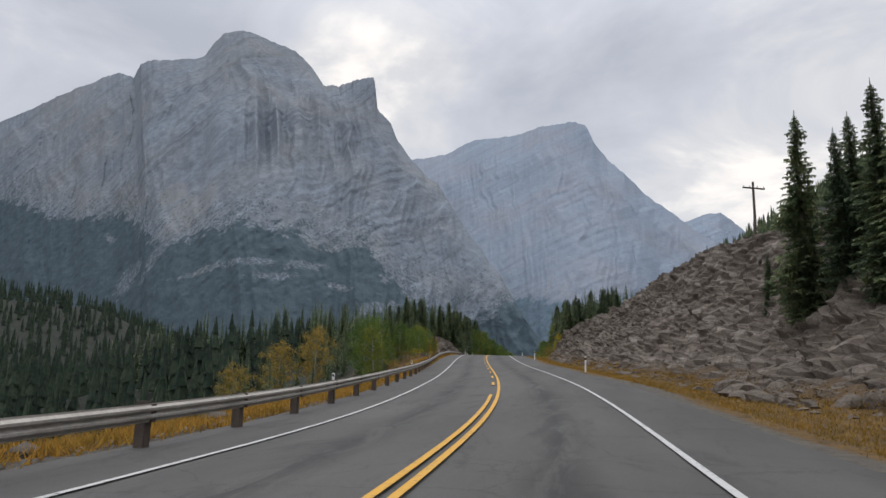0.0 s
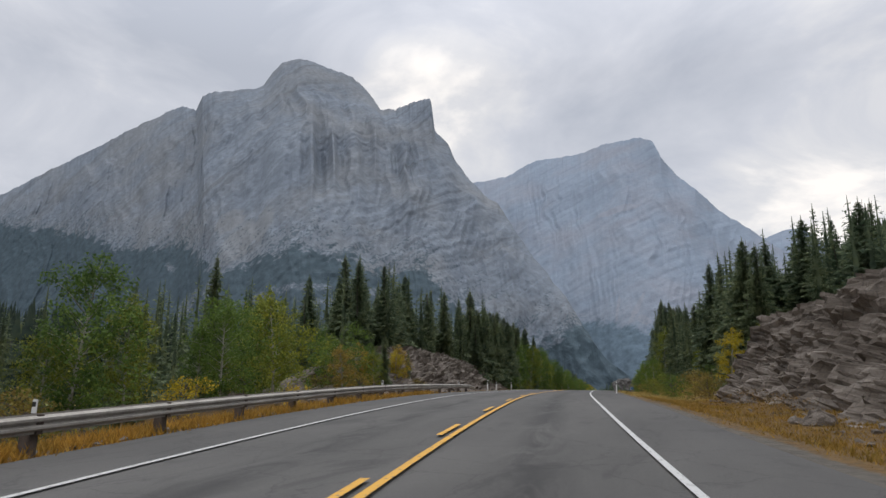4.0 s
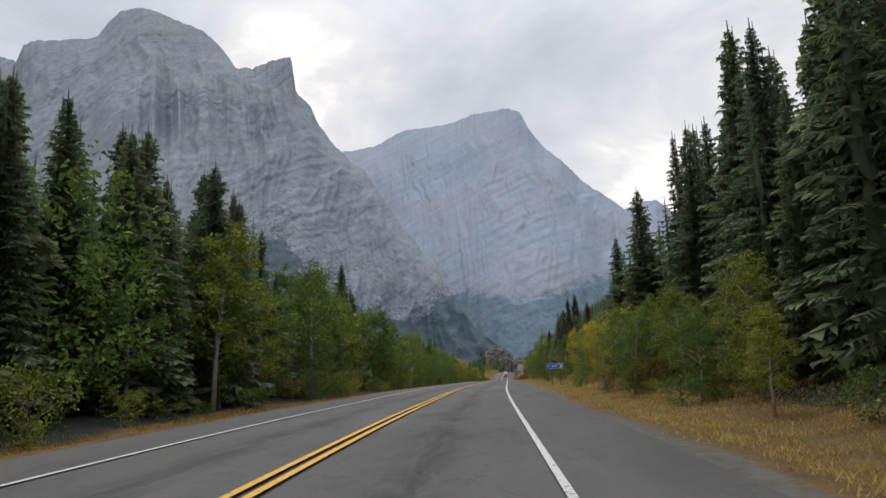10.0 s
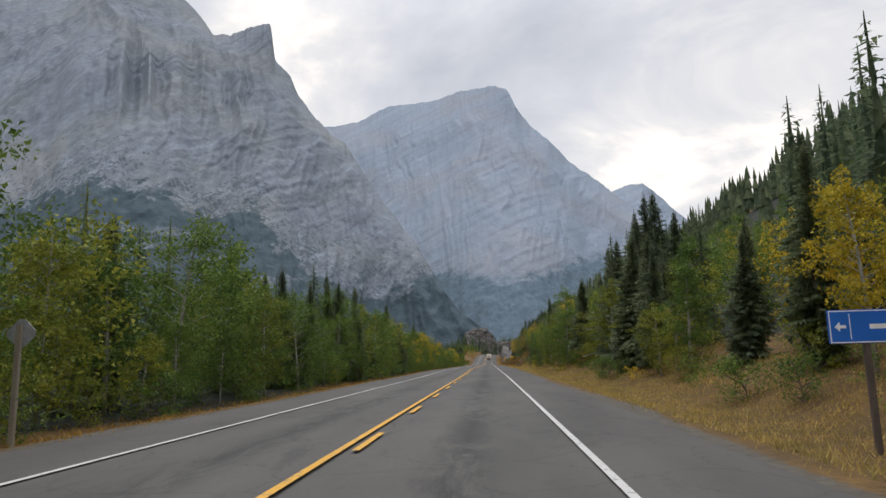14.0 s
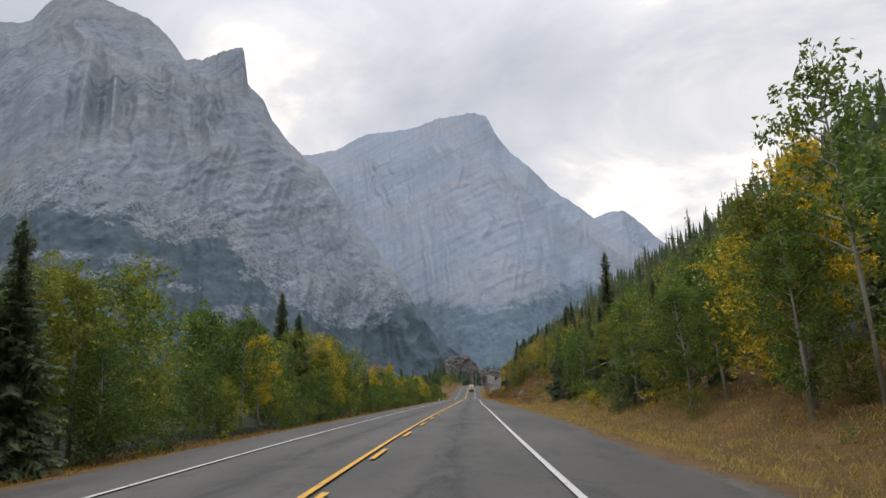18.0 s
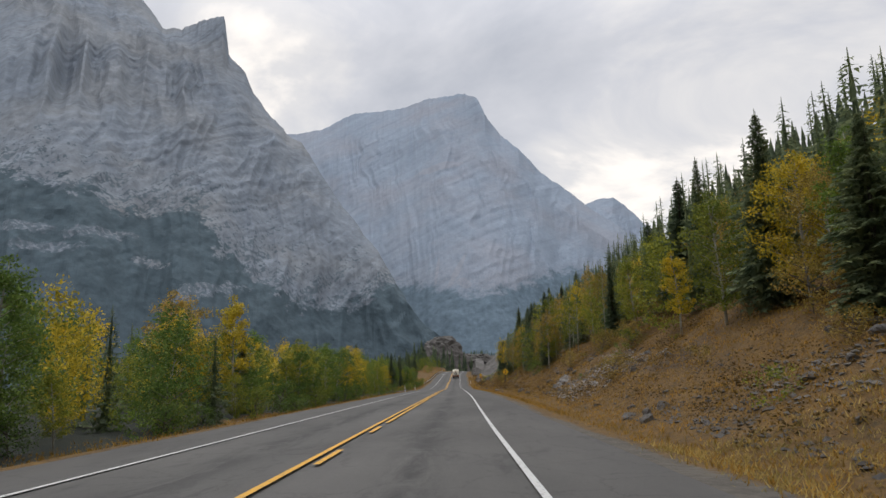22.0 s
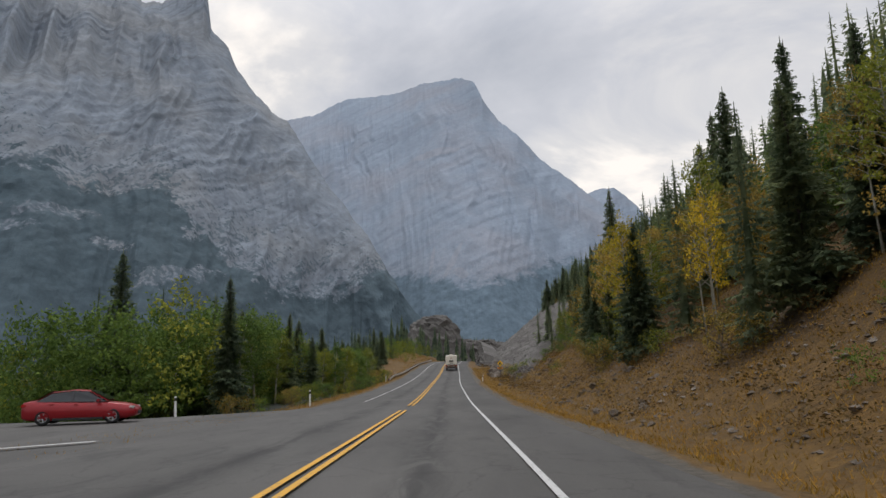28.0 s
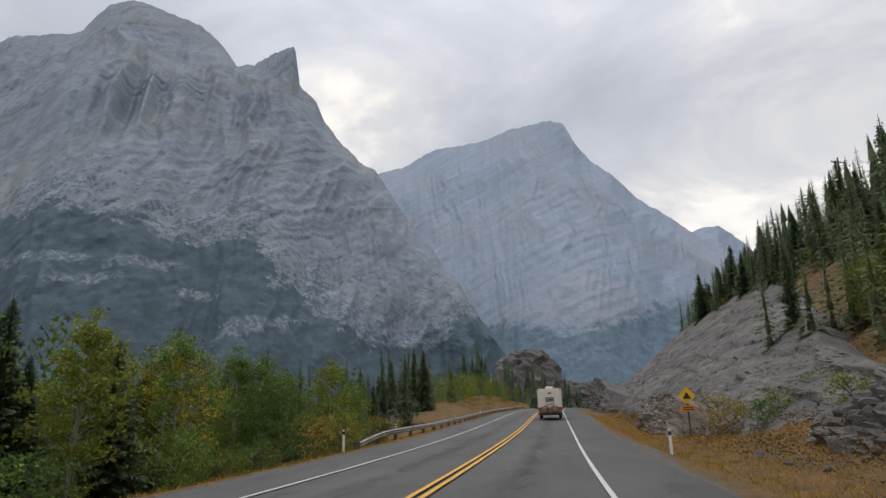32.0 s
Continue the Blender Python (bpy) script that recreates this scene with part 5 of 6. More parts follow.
def plant_spruce(x, y, h, k, q, wide=1.0):
    s = h / 10.0
    ob = thing("spruce_tree", "tall dark green spruce beside the road" if h > 9 else "small dark green spruce beside the road", "tree", "spruces along the road",
               at=pose(x, y, gz(x, y) - 0.1, q.uniform(-1.5, 1.5), q.uniform(-1.5, 1.5), q.uniform(0, 360)) @ Matrix.Diagonal((s * wide, s * wide, s, 1)))
    part("trunk", SPRUCE[k][0], None, ob)
    part("crown", SPRUCE[k][1], None, ob)


def plant_broad(x, y, h, k, col, q, wide=1.0):
    s = h / 7.0
    ob = thing("aspen_tree", "slender aspen with %s leaves and pale bark" % LEAF_WORDS[col], "tree", "aspens along the road",
               at=pose(x, y, gz(x, y) - 0.1, q.uniform(-3, 3), q.uniform(-3, 3), q.uniform(0, 360)) @ Matrix.Diagonal((s * wide, s * wide, s, 1)))
    part("trunk", BROAD[k][0], None, ob)
    part("crown", BROAD[k][1][col], None, ob)


def plant_bush(x, y, s, k, col, q):
    ob = thing("shrub", "low roadside shrub with %s leaves" % LEAF_WORDS[col], "shrub", "roadside shrubs",
               at=pose(x, y, gz(x, y) - 0.1, 0, 0, q.uniform(0, 360)) @ Matrix.Diagonal((s, s, s * q.uniform(0.75, 1.1), 1)))
    part("stem", BUSH[k][0], None, ob)
    part("foliage", BUSH[k][1][col], None, ob)


def pick(q, mix):
    t = q.uniform(0, sum(mix.values()))
    for k, v in mix.items():
        t -= v
        if t <= 0:
            return k
    return k


# stands of trees at the edge of the woods: side, y from-to, u from-to, spruces, their heights, broadleaves, their heights, colours
G4 = {"green": 6, "lime": 3, "yellow": 0.3}
STANDS = [
    (-1, (98, 128), (10.5, 20), 4, (5, 8), 24, (3.6, 5.6), {"green": 5, "lime": 4}),
    (-1, (118, 140), (10.2, 14), 3, (3, 5), 5, (2.6, 3.6), {"gold": 2, "yellow": 1, "lime": 1}),
    (-1, (137, 168), (14, 22), 30, (9.5, 12.8), 0, (3, 5.0), G4),
    (-1, (168, 205), (11.5, 18), 18, (10.5, 15.0), 5, (3, 6), G4),
    (-1, (205, 262), (10.2, 17), 20, (8, 11.5), 28, (6.5, 10), {"green": 7, "lime": 2}),
    (-1, (258, 330), (9, 15), 12, (6.5, 9.5), 40, (5.6, 8), {"green": 8, "lime": 2.4}),
    (-1, (330, 400), (9, 15), 3, (6, 7.5), 44, (5.6, 7.8), {"green": 6, "lime": 4, "yellow": 0.7}),
    (-1, (400, 470), (9, 15), 8, (4, 5.5), 40, (4, 6), {"green": 5, "lime": 4, "yellow": 2.4}),
    (-1, (470, 520), (9.5, 16), 3, (5, 6.5), 28, (4.5, 6.5), {"green": 6, "lime": 4, "yellow": 1}),
    (-1, (258, 330), (8.6, 10.6), 0, (3, 4), 26, (2.6, 4.2), {"green": 8, "lime": 1.5}),
    (-1, (330, 402), (8.6, 10.6), 0, (3, 4), 28, (2.6, 4.2), {"green": 8, "lime": 2}),
    (-1, (402, 515), (8.8, 10.8), 0, (3, 4), 34, (2.2, 3.6), {"green": 7, "lime": 3}),
    (-1, (555, 592), (12.5, 24), 16, (7, 10), 22, (6.5, 9.5), {"green": 8, "lime": 3}),
    (-1, (592, 632), (12, 22), 6, (6, 8.5), 20, (5.5, 8), {"green": 7, "lime": 3, "yellow": 0.3}),
    (-1, (640, 715), (14, 26), 26, (6, 9.5), 8, (4, 6), {"green": 4, "lime": 3}),
    (1, (128, 175), (14.5, 26), 52, (9.5, 12.5), 4, (3, 5), {"lime": 4, "green": 2}),
    (1, (175, 236), (13, 20), 22, (9, 14.0), 0, (5, 10.5), G4),
    (1, (172, 238), (10.4, 13.5), 0, (5, 6), 20, (3, 5.5), {"lime": 5, "green": 5}),
    (1, (236, 300), (11.8, 21), 12, (5, 9), 28, (3.5, 6.5), {"lime": 4, "yellow": 4, "green": 3, "gold": 1}),
    (1, (300, 332), (12.6, 20), 20, (8, 12), 14, (5, 8), {"green": 6, "lime": 4, "yellow": 0.5}),
    (1, (332, 356), (11.3, 18), 3, (5, 7), 24, (5, 8), {"green": 6, "lime": 3, "yellow": 1.5}),
    (1, (350, 404), (11.2, 19), 18, (5, 8), 26, (4.5, 7.5), {"green": 8, "lime": 3, "yellow": 0.8}),
    (1, (402, 470), (15.5, 27), 20, (6, 10), 26, (4.5, 7.5), {"yellow": 2, "lime": 5, "gold": 2, "green": 2}),
    (1, (470, 575), (12.8, 23), 26, (6, 10.0), 36, (4.5, 7.5), {"gold": 4, "yellow": 2, "lime": 4, "green": 2}),
    (1, (575, 640), (20, 32), 24, (6, 10), 10, (4, 6), {"lime": 4, "green": 3, "gold": 1}),
    (1, (640, 735), (31, 42), 36, (6.5, 11), 4, (3, 5), {"lime": 2, "gold": 2}),
]
q = random.Random(11)
spots = []
BACK = {}
LOW = {}


def free_spot(q, yr, ur, side, gap, tries=30):
    for _ in range(tries):
        y = q.uniform(*yr)
        u = ur[0] + (ur[1] - ur[0]) * q.random() ** 1.4
        if side < 0 and 515 < y < 557 and u < 40:
            continue
        x = at_road(y, side * u)
        if all((x - a) ** 2 + (y - b) ** 2 > gap * gap for a, b in spots[-260:]):
            break
    spots.append((x, y))
    return x, y


for side, yr, ur, ns, hs, nb, hb, mix in STANDS:
    for i in range(ns):
        x, y = free_spot(q, yr, ur, side, 1.7)
        if i % 5 in (1, 3):
            BACK.setdefault("spruce", []).append((x, y, q.uniform(*hs), q.uniform(0.9, 1.15)))
        else:
            plant_spruce(x, y, q.uniform(*hs), q.randrange(5), q, q.uniform(0.9, 1.15))
    for i in range(nb):
        x, y = free_spot(q, yr, ur if i % 5 > 1 else (ur[0], 0.5 * (ur[0] + ur[1])), side, 1.3)
        h, col = q.uniform(*hb), pick(q, mix)
        if i % 5 > 1 and nb > 20 and yr[0] != 555 or yr[0] == 640:
            BACK.setdefault(col, []).append((x, y, h, q.uniform(0.95, 1.2)))
        else:
            plant_broad(x, y, h, q.randrange(4), col, q, q.uniform(0.95, 1.25))

# close ranks of spruces on both sides
for i in range(34):
    y = 174 + i * 1.6
    plant_spruce(at_road(y, -12.2 - 3.2 * ((i * 7) % 5) / 5), y, (9.0 if i < 11 else 11.0) + 2.6 * q.random(), i % 5, q, q.uniform(1.0, 1.2))
for i in range(24):
    y = 184 + i * 2.0
    plant_spruce(at_road(y, 14.2 + 3.0 * ((i * 3) % 5) / 5), y, min(13.2, 10.5 + 0.10 * (y - 184)) + 2.2 * q.random(), (0, 1, 3, 4)[i % 4], q, q.uniform(0.85, 1.0))
# single trees that stand out
for y, u, h, k in ((146, -18.3, 11.0, 1), (147, -16.5, 10.4, 1), (161, -18.5, 13.8, 2), (189, -12, 11.6, 1), (257, -12, 10.6, 3), (276, -18, 16.4, 4), (317, -12.5, 9.8, 1), (221, -11.6, 13.0, 2), (227, -12.6, 12.4, 0), (217, -13.4, 13.6, 2), (234, -13.6, 12.0, 1), (252, -11, 9.5, 0), (296, -10.5, 7.4, 2), (311, -11.2, 8.2, 1), (379, -11.2, 8.4, 0), (381, 13.6, 11.0, 1), (304, 12.6, 9.5, 2), (307, 13.6, 11.0, 0), (408, -20.5, 15.2, 0), (560, -21, 13.0, 0), (603, -14.5, 9.6, 2), (607, -15.5, 8.4, 0), (601, -17, 11, 0), (631, -17, 9.5, 3), (634, -18, 9, 1),
                  (208, 14.5, 15.0, 1), (218, 15, 16.3, 1), (44.6, 19, 13.6, 1), (41.8, 20, 10.5, 1), (43, 21.5, 10, 0), (37.7, 20, 12, 1), (35.5, 20.5, 10.6, 2), (36.5, 22, 10.5, 1), (33, 20.5, 12, 0), (30, 21, 11, 1), (51, 19.5, 5, 3), (255, 15.5, 12.5, 4), (308, 15, 12.5, 1), (312, 16.5, 13.5, 4), (318, 14.5, 11, 1), (325, 18, 14, 3), (443, 20, 10.0, 3), (545, 20, 11.0, 1), (553, 20, 12.0, 4), (585, 20, 14.0, 3), (572, 27, 13, 1), (640, 20.5, 9, 3)):
    plant_spruce(at_road(y, u), y, h, k, q)
for y, u, h, col, k in ((343, 12.7, 10.5, "green", 4), (346, 13.4, 9.0, "yellow", 2), (394, 17.5, 6.0, "yellow", 1), (436, -10.5, 7.5, "yellow", 2), (432, -12, 7.0, "gold", 1), (430, -10.2, 4.5, "yellow", 2), (614, -13.2, 7.0, "yellow", 3), (98, -31, 11.5, "gold", 1), (104, -27, 10.0, "gold", 3), (92, -14.5, 8.6, "green", 3), (84, -14, 8.0, "lime", 1), (100, -13, 6.5, "green", 1), (92, -35, 12.0, "gold", 1), (88, -16, 9.5, "green", 1), (95, -17, 9.5, "green", 3), (236, -10.4, 10.4, "green", 1), (241, -11.2, 10.0, "green", 0), (247, -11.6, 9.6, "green", 1), (238.5, -12.5, 10.6, "green", 2), (130, 12.5, 4.6, "yellow", 0), (136, -11.5, 4.2, "gold", 0), (126, -11, 3.0, "yellow", 2), (188, 13.2, 9.5, "lime", 2)):
    plant_broad(at_road(y, u), y, h, k, col, q)
# thin pale stems on the bank
for i in range(34):
    y = 462 + 3.3 * i + q.uniform(-1.2, 1.2)
    plant_broad(at_road(y, 12.6 + 5.0 * q.random()), y, q.uniform(6.5, 9.5), 4, ("gold", "lime", "gold", "yellow")[i % 4], q, q.uniform(0.7, 1.0))
# shrubs along the edge of the woods
for side, yr, ur, n, mix in ((-1, (190, 260), (8.2, 10.5), 44, {"green": 6, "lime": 3, "gold": 1}), (-1, (260, 515), (7.9, 9.6), 130, {"green": 7, "lime": 2}), (-1, (556, 640), (8.5, 12.5), 60, {"green": 4, "lime": 3, "gold": 2}),
                             (1, (128, 235), (9.5, 13), 85, {"green": 4, "lime": 4, "gold": 3}), (1, (240, 404), (10, 15), 120, {"green": 5, "lime": 4, "yellow": 1.5, "gold": 2}), (1, (402, 630), (10.5, 21), 130, {"gold": 6, "lime": 2, "green": 3}),
                             (-1, (75, 160), (9, 16), 26, {"gold": 4, "yellow": 2, "lime": 2}), (1, (10, 110), (20, 30), 12, {"gold": 3, "lime": 2})):
    for _ in range(n):
        y = q.uniform(*yr)
        x = at_road(y, side * q.uniform(*ur))
        size, col = 0.35 + 1.05 * q.random() ** 1.3, pick(q, mix)
        if size > 0.8:
            plant_bush(x, y, size, q.randrange(3), col, q)
        else:
            LOW.setdefault(col, []).append((x, y, size * 1.5, 1.0))


# the woods behind: many trees in one mesh each
def template_broad(seed, n=720):
    _, c = broadleaf_meshes(seed, 7.0, 1.3, n, 0.108 if n < 900 else 0.092, 0.12)
    return np.array(c.v) / 7.0, c.f


def woods(name, temps, places, mat, label, q):
    vs, fs, o = [], [], 0
    heights = ground([p[0] for p in places], [p[1] for p in places]).tolist()
    for (x, y, h, wd), base in zip(places, heights):
        tv, tf = q.choice(temps)
        a = q.uniform(0, 6.28)
        c, s = math.cos(a), math.sin(a)
        p = np.stack([(tv[:, 0] * c - tv[:, 1] * s) * h * wd + x, (tv[:, 0] * s + tv[:, 1] * c) * h * wd + y, tv[:, 2] * h + base - 0.15], -1)
        vs.append(p)
        fs.extend([tuple(i + o for i in f) for f in tf])
        o += len(p)
    me = bpy.data.meshes.new(name)
    me.from_pydata(np.concatenate(vs).tolist(), [], fs)
    me.materials.append(mat)
    return tagged(new(name, me), label, "woods", kind="stuff")


T_SPRUCE = []
for s in range(5):
    _, cr = spruce_meshes(120 + s, 10.0, (1.9, 1.6, 1.8, 1.5, 2.0)[s], 0.05, 80, False)
    T_SPRUCE.append((np.array(cr.v) / 10.0, cr.f))
T_TINY = []
for s in range(4):
    tq = random.Random(200 + s)
    tm = Mesh()
    for i in range(4):
        r0, z0, z1 = 0.135 * (1 - i * 0.22), 0.05 + 0.22 * i, 0.42 + 0.2 * i
        b = len(tm.v)
        tm.v.append((0, 0, min(1.0, z1)))
        for j in range(7):
            a = 6.283 * j / 7 + i
            rr = r0 * tq.uniform(0.6, 1.25)
            tm.v.append((rr * math.cos(a), rr * math.sin(a), z0 + tq.uniform(-0.03, 0.03)))
        for j in range(7):
            tm.f.append((b, b + 1 + j, b + 1 + (j + 1) % 7))
    T_TINY.append((np.array(tm.v), np.array(tm.f)))
T_BROAD = [template_broad(80 + s) for s in range(3)]


def scatter(q, n, yr, ur, hr, side, power=1.0, wide=(0.9, 1.25)):
    out = []
    for _ in range(n):
        y = q.uniform(*yr)
        u = ur[0] + (ur[1] - ur[0]) * q.random() ** power
        if side < 0 and 517 < y < 554 and u < 62:
            continue
        out.append((at_road(y, side * u), y, q.uniform(*hr), q.uniform(*wide)))
    return out


woods("spruce_woods", T_SPRUCE, scatter(q, 230, (130, 262), (15, 48), (8, 13.5), -1, 1.3) + scatter(q, 60, (146, 182), (21, 40), (10, 13), -1) + scatter(q, 110, (62, 128), (19, 62), (6, 9), -1) + scatter(q, 170, (150, 225), (34, 95), (11, 16.5), -1), M_SPRUCE, "dark spruce woods behind the roadside trees", q)
woods("spruce_woods", T_SPRUCE, scatter(q, 80, (240, 340), (11.5, 34), (5, 9.0), -1) + scatter(q, 90, (340, 520), (12, 34), (3.5, 6), -1), M_SPRUCE, "dark spruce woods behind the aspens", q)
woods("spruce_woods", T_SPRUCE, scatter(q, 200, (550, 700), (20, 100), (8, 13), -1), M_SPRUCE, "spruce woods below the road", q)
woods("spruce_woods", T_SPRUCE, scatter(q, 380, (124, 300), (19, 60), (9.5, 13.5), 1, 1.4), M_SPRUCE, "dark spruce woods on the hillside", q)
woods("spruce_woods", T_TINY, scatter(q, 1400, (230, 800), (40, 190), (8, 12), 1, 1.3), M_SPRUCE, "dense spruce forest on the hillside", q)
woods("spruce_woods", T_SPRUCE, scatter(q, 150, (400, 600), (25, 50), (8, 12), 1) + scatter(q, 130, (600, 790), (32, 55), (8, 12), 1) + scatter(q, 50, (690, 790), (33, 44), (7, 10), 1) + scatter(q, 120, (405, 640), (18, 30), (6, 9.5), 1), M_SPRUCE, "dense spruce forest on the hillside", q)
woods("spruce_woods", T_SPRUCE, scatter(q, 50, (-40, 46), (23, 60), (8, 12), 1), M_SPRUCE, "spruces on top of the rock cut", q)
woods("spruce_woods", T_TINY, scatter(q, 700, (760, 1080), (0, 150), (9, 15), -1) + scatter(q, 200, (880, 1080), (0, 150), (9, 15), 1), M_SPRUCE, "spruce forest beyond the bend", q)
woods("spruce_woods", T_TINY, scatter(q, 5600, (120, 900), (90, 560), (8, 14), -1, 0.8) + scatter(q, 2400, (-80, 300), (42, 260), (9, 14), -1, 1.2), M_FAR_SPRUCE_SHADED, "spruce forest on the far side of the valley", q)
for col, ny, side, yr, ur, hr in (("green", 130, -1, (205, 335), (13, 30), (5, 8)), ("green", 110, -1, (335, 520), (13, 30), (3.8, 5.8)), ("lime", 45, -1, (205, 335), (13, 30), (5, 7.5)), ("lime", 60, -1, (335, 520), (13, 30), (3.8, 5.5)), ("yellow", 30, -1, (380, 480), (11, 22), (4.5, 7)), ("green", 150, -1, (554, 594), (15, 42), (7, 10)), ("green", 80, -1, (594, 650), (15, 40), (6, 9)), ("lime", 40, -1, (554, 594), (14, 34), (7, 9.5)), ("lime", 30, -1, (594, 650), (14, 34), (5, 7)),
                                  ("lime", 70, 1, (240, 410), (17, 36), (4, 7)), ("lime", 90, 1, (460, 620), (18, 36), (4.5, 7)), ("green", 50, 1, (460, 620), (19, 38), (4.5, 7)), ("yellow", 60, 1, (240, 560), (18, 38), (4, 7)), ("green", 100, 1, (290, 410), (16, 38), (5, 8)), ("gold", 120, 1, (425, 600), (19, 38), (4, 6.5)),
                                  ("lime", 50, -1, (690, 790), (10, 30), (3, 6)), ("green", 40, -1, (680, 780), (13, 34), (4, 7))):
    woods("aspen_woods", T_BROAD, scatter(q, ny, yr, ur, hr, side, 1.2, (0.8, 1.15)), M_LEAF[col], "%s aspen woods behind the roadside trees" % LEAF_WORDS[col], q)


MID = []
for s in range(4):
    _, cr = spruce_meshes(140 + s, 10.0, (1.9, 1.6, 1.75, 2.1)[s], 0.05, 150)
    MID.append((np.array(cr.v) / 10.0, cr.f))
woods("spruce_woods", MID, BACK.pop("spruce"), M_SPRUCE, "dark spruces among the roadside trees", q)
for col, places in BACK.items():
    woods("aspen_woods", [template_broad(90 + s, 1150) for s in range(3)], places, M_LEAF[col], "%s aspens among the roadside trees" % LEAF_WORDS[col], q)
for col, places in LOW.items():
    temps = []
    for s in range(3):
        _, c = broadleaf_meshes(95 + s, 1.5, 0.85, 380, 0.058, 0.02, 6)
        temps.append((np.array(c.v) / 1.5, c.f))
    tagged(woods("undergrowth", temps, places, M_LEAF[col], "low roadside bushes with %s leaves" % LEAF_WORDS[col], q), "low roadside bushes with %s leaves" % LEAF_WORDS[col], "bushes", kind="stuff")


# dry grass on the verges
def grass(n, yr, ur, side, hr, name_label, seed, mat=M_GRASS):
    q = random.Random(seed)
    m = Mesh()
    ys = np.array([q.uniform(*yr) for _ in range(n)])
    xs = xc(ys) + side * (ur[0] + (ur[1] - ur[0]) * np.array([q.random() for _ in range(n)]))
    for x, y, z in zip(xs.tolist(), ys.tolist(), (ground(xs, ys) - 0.03).tolist()):
        h = q.uniform(*hr)
        for _ in range(6):
            a = q.uniform(0, 6.28)
            d = h * q.uniform(0.4, 1.3)
            w = 0.010 + 0.014 * q.random()
            bx, by = x + q.gauss(0, 0.2), y + q.gauss(0, 0.2)
            k = len(m.v)
            m.v += [(bx - w * math.sin(a), by + w * math.cos(a), z), (bx + w * math.sin(a), by - w * math.cos(a), z), (bx + d * math.cos(a), by + d * math.sin(a), z + h * q.uniform(0.7, 1.1))]
            m.f.append((k, k + 1, k + 2))
    tagged(part("dry_grass", m, mat), name_label, "grass", kind="stuff")


grass(13000, (0, 130), (6.7, 13), 1, (0.05, 0.19), "tufts of dry golden grass on the verge", 1)
grass(38000, (128, 412), (6.7, 13.5), 1, (0.05, 0.20), "pale straw-coloured grass on the verge", 6, M_STRAW)
grass(36000, (400, 680), (6.7, 18), 1, (0.05, 0.19), "tufts of dry brown grass on the bank", 2)
grass(10000, (0, 690), (6.6, 9.5), -1, (0.05, 0.2), "tufts of dry grass beside the shoulder", 3)
grass(11000, (-10, 125), (5.95, 8.8), -1, (0.10, 0.34), "long dry grass behind the guardrail", 5)
grass(2500, (690, 780), (7, 24), -1, (0.25, 0.5), "dry grass on the bank at the crest", 4)


# fine scree on the banks
def scree(n, yr, ur, side, size, mat, label, seed):
    q = random.Random(seed)
    m = Mesh()
    ys = np.array([q.triangular(*yr) for _ in range(n)])
    xs = xc(ys) + side * (ur[0] + (ur[1] - ur[0]) * np.array([q.random() for _ in range(n)]))
    for x, y, z in zip(xs.tolist(), ys.tolist(), ground(xs, ys).tolist()):
        r = size[0] * (size[1] / size[0]) ** (q.random() ** 2.2)
        turn = q.uniform(0, 6.28)
        p = [(0, 0, 0.55), (0, 0, -0.4)] + [(q.uniform(0.7, 1.2) * math.cos(turn + k * 1.257), q.uniform(0.6, 1.1) * math.sin(turn + k * 1.257), q.uniform(-0.2, 0.35)) for k in range(5)]
        m.add([(x + r * a, y + r * b, z + r * c) for a, b, c in p], [(0, 2 + k, 2 + (k + 1) % 5) for k in range(5)] + [(1, 2 + (k + 1) % 5, 2 + k) for k in range(5)])
    tagged(part("scree", m, mat), label, "scree", kind="stuff")


scree(2600, (434, 452), (9.2, 14.5), 1, (0.03, 0.22), M_PALE, "grey scree spilling down the brown bank", 51)
scree(1500, (404, 424), (8.8, 13.5), 1, (0.03, 0.18), M_SLAB, "small grey stones on the brown bank", 52)
scree(3000, (470, 605), (8.8, 15.0), 1, (0.03, 0.20), M_ROCK, "small brown-grey stones on the brown bank", 53)
scree(1600, (2, 120), (9.4, 12.2), 1, (0.03, 0.26), M_ROCK, "broken stones at the foot of the rock cut", 54)
scree(900, (112, 186), (7.6, 10.0), -1, (0.03, 0.24), M_ROCK, "broken stones below the rock knoll", 55)
scree(1200, (-20, 120), (5.9, 8.5), -1, (0.03, 0.16), M_PALE, "pale gravel behind the guardrail", 56)


# low brown brush on the open bank
def brush(n, yr, ur, side, mat, label, seed):
    q = random.Random(seed)
    temps = []
    for k in range(4):
        _, c = broadleaf_meshes(seed + k, 1.5, 1.0, 85, 0.062, 0.0)
        temps.append((np.array(c.v) / 1.5, c.f))
    return woods("brush", temps, [(at_road(y, side * u), y, h, w) for y, u, h, w in ((q.uniform(*yr), q.uniform(*ur), 0.25 + 0.7 * q.random() ** 1.6, q.uniform(1.0, 1.9)) for _ in range(n))], mat, label, q)


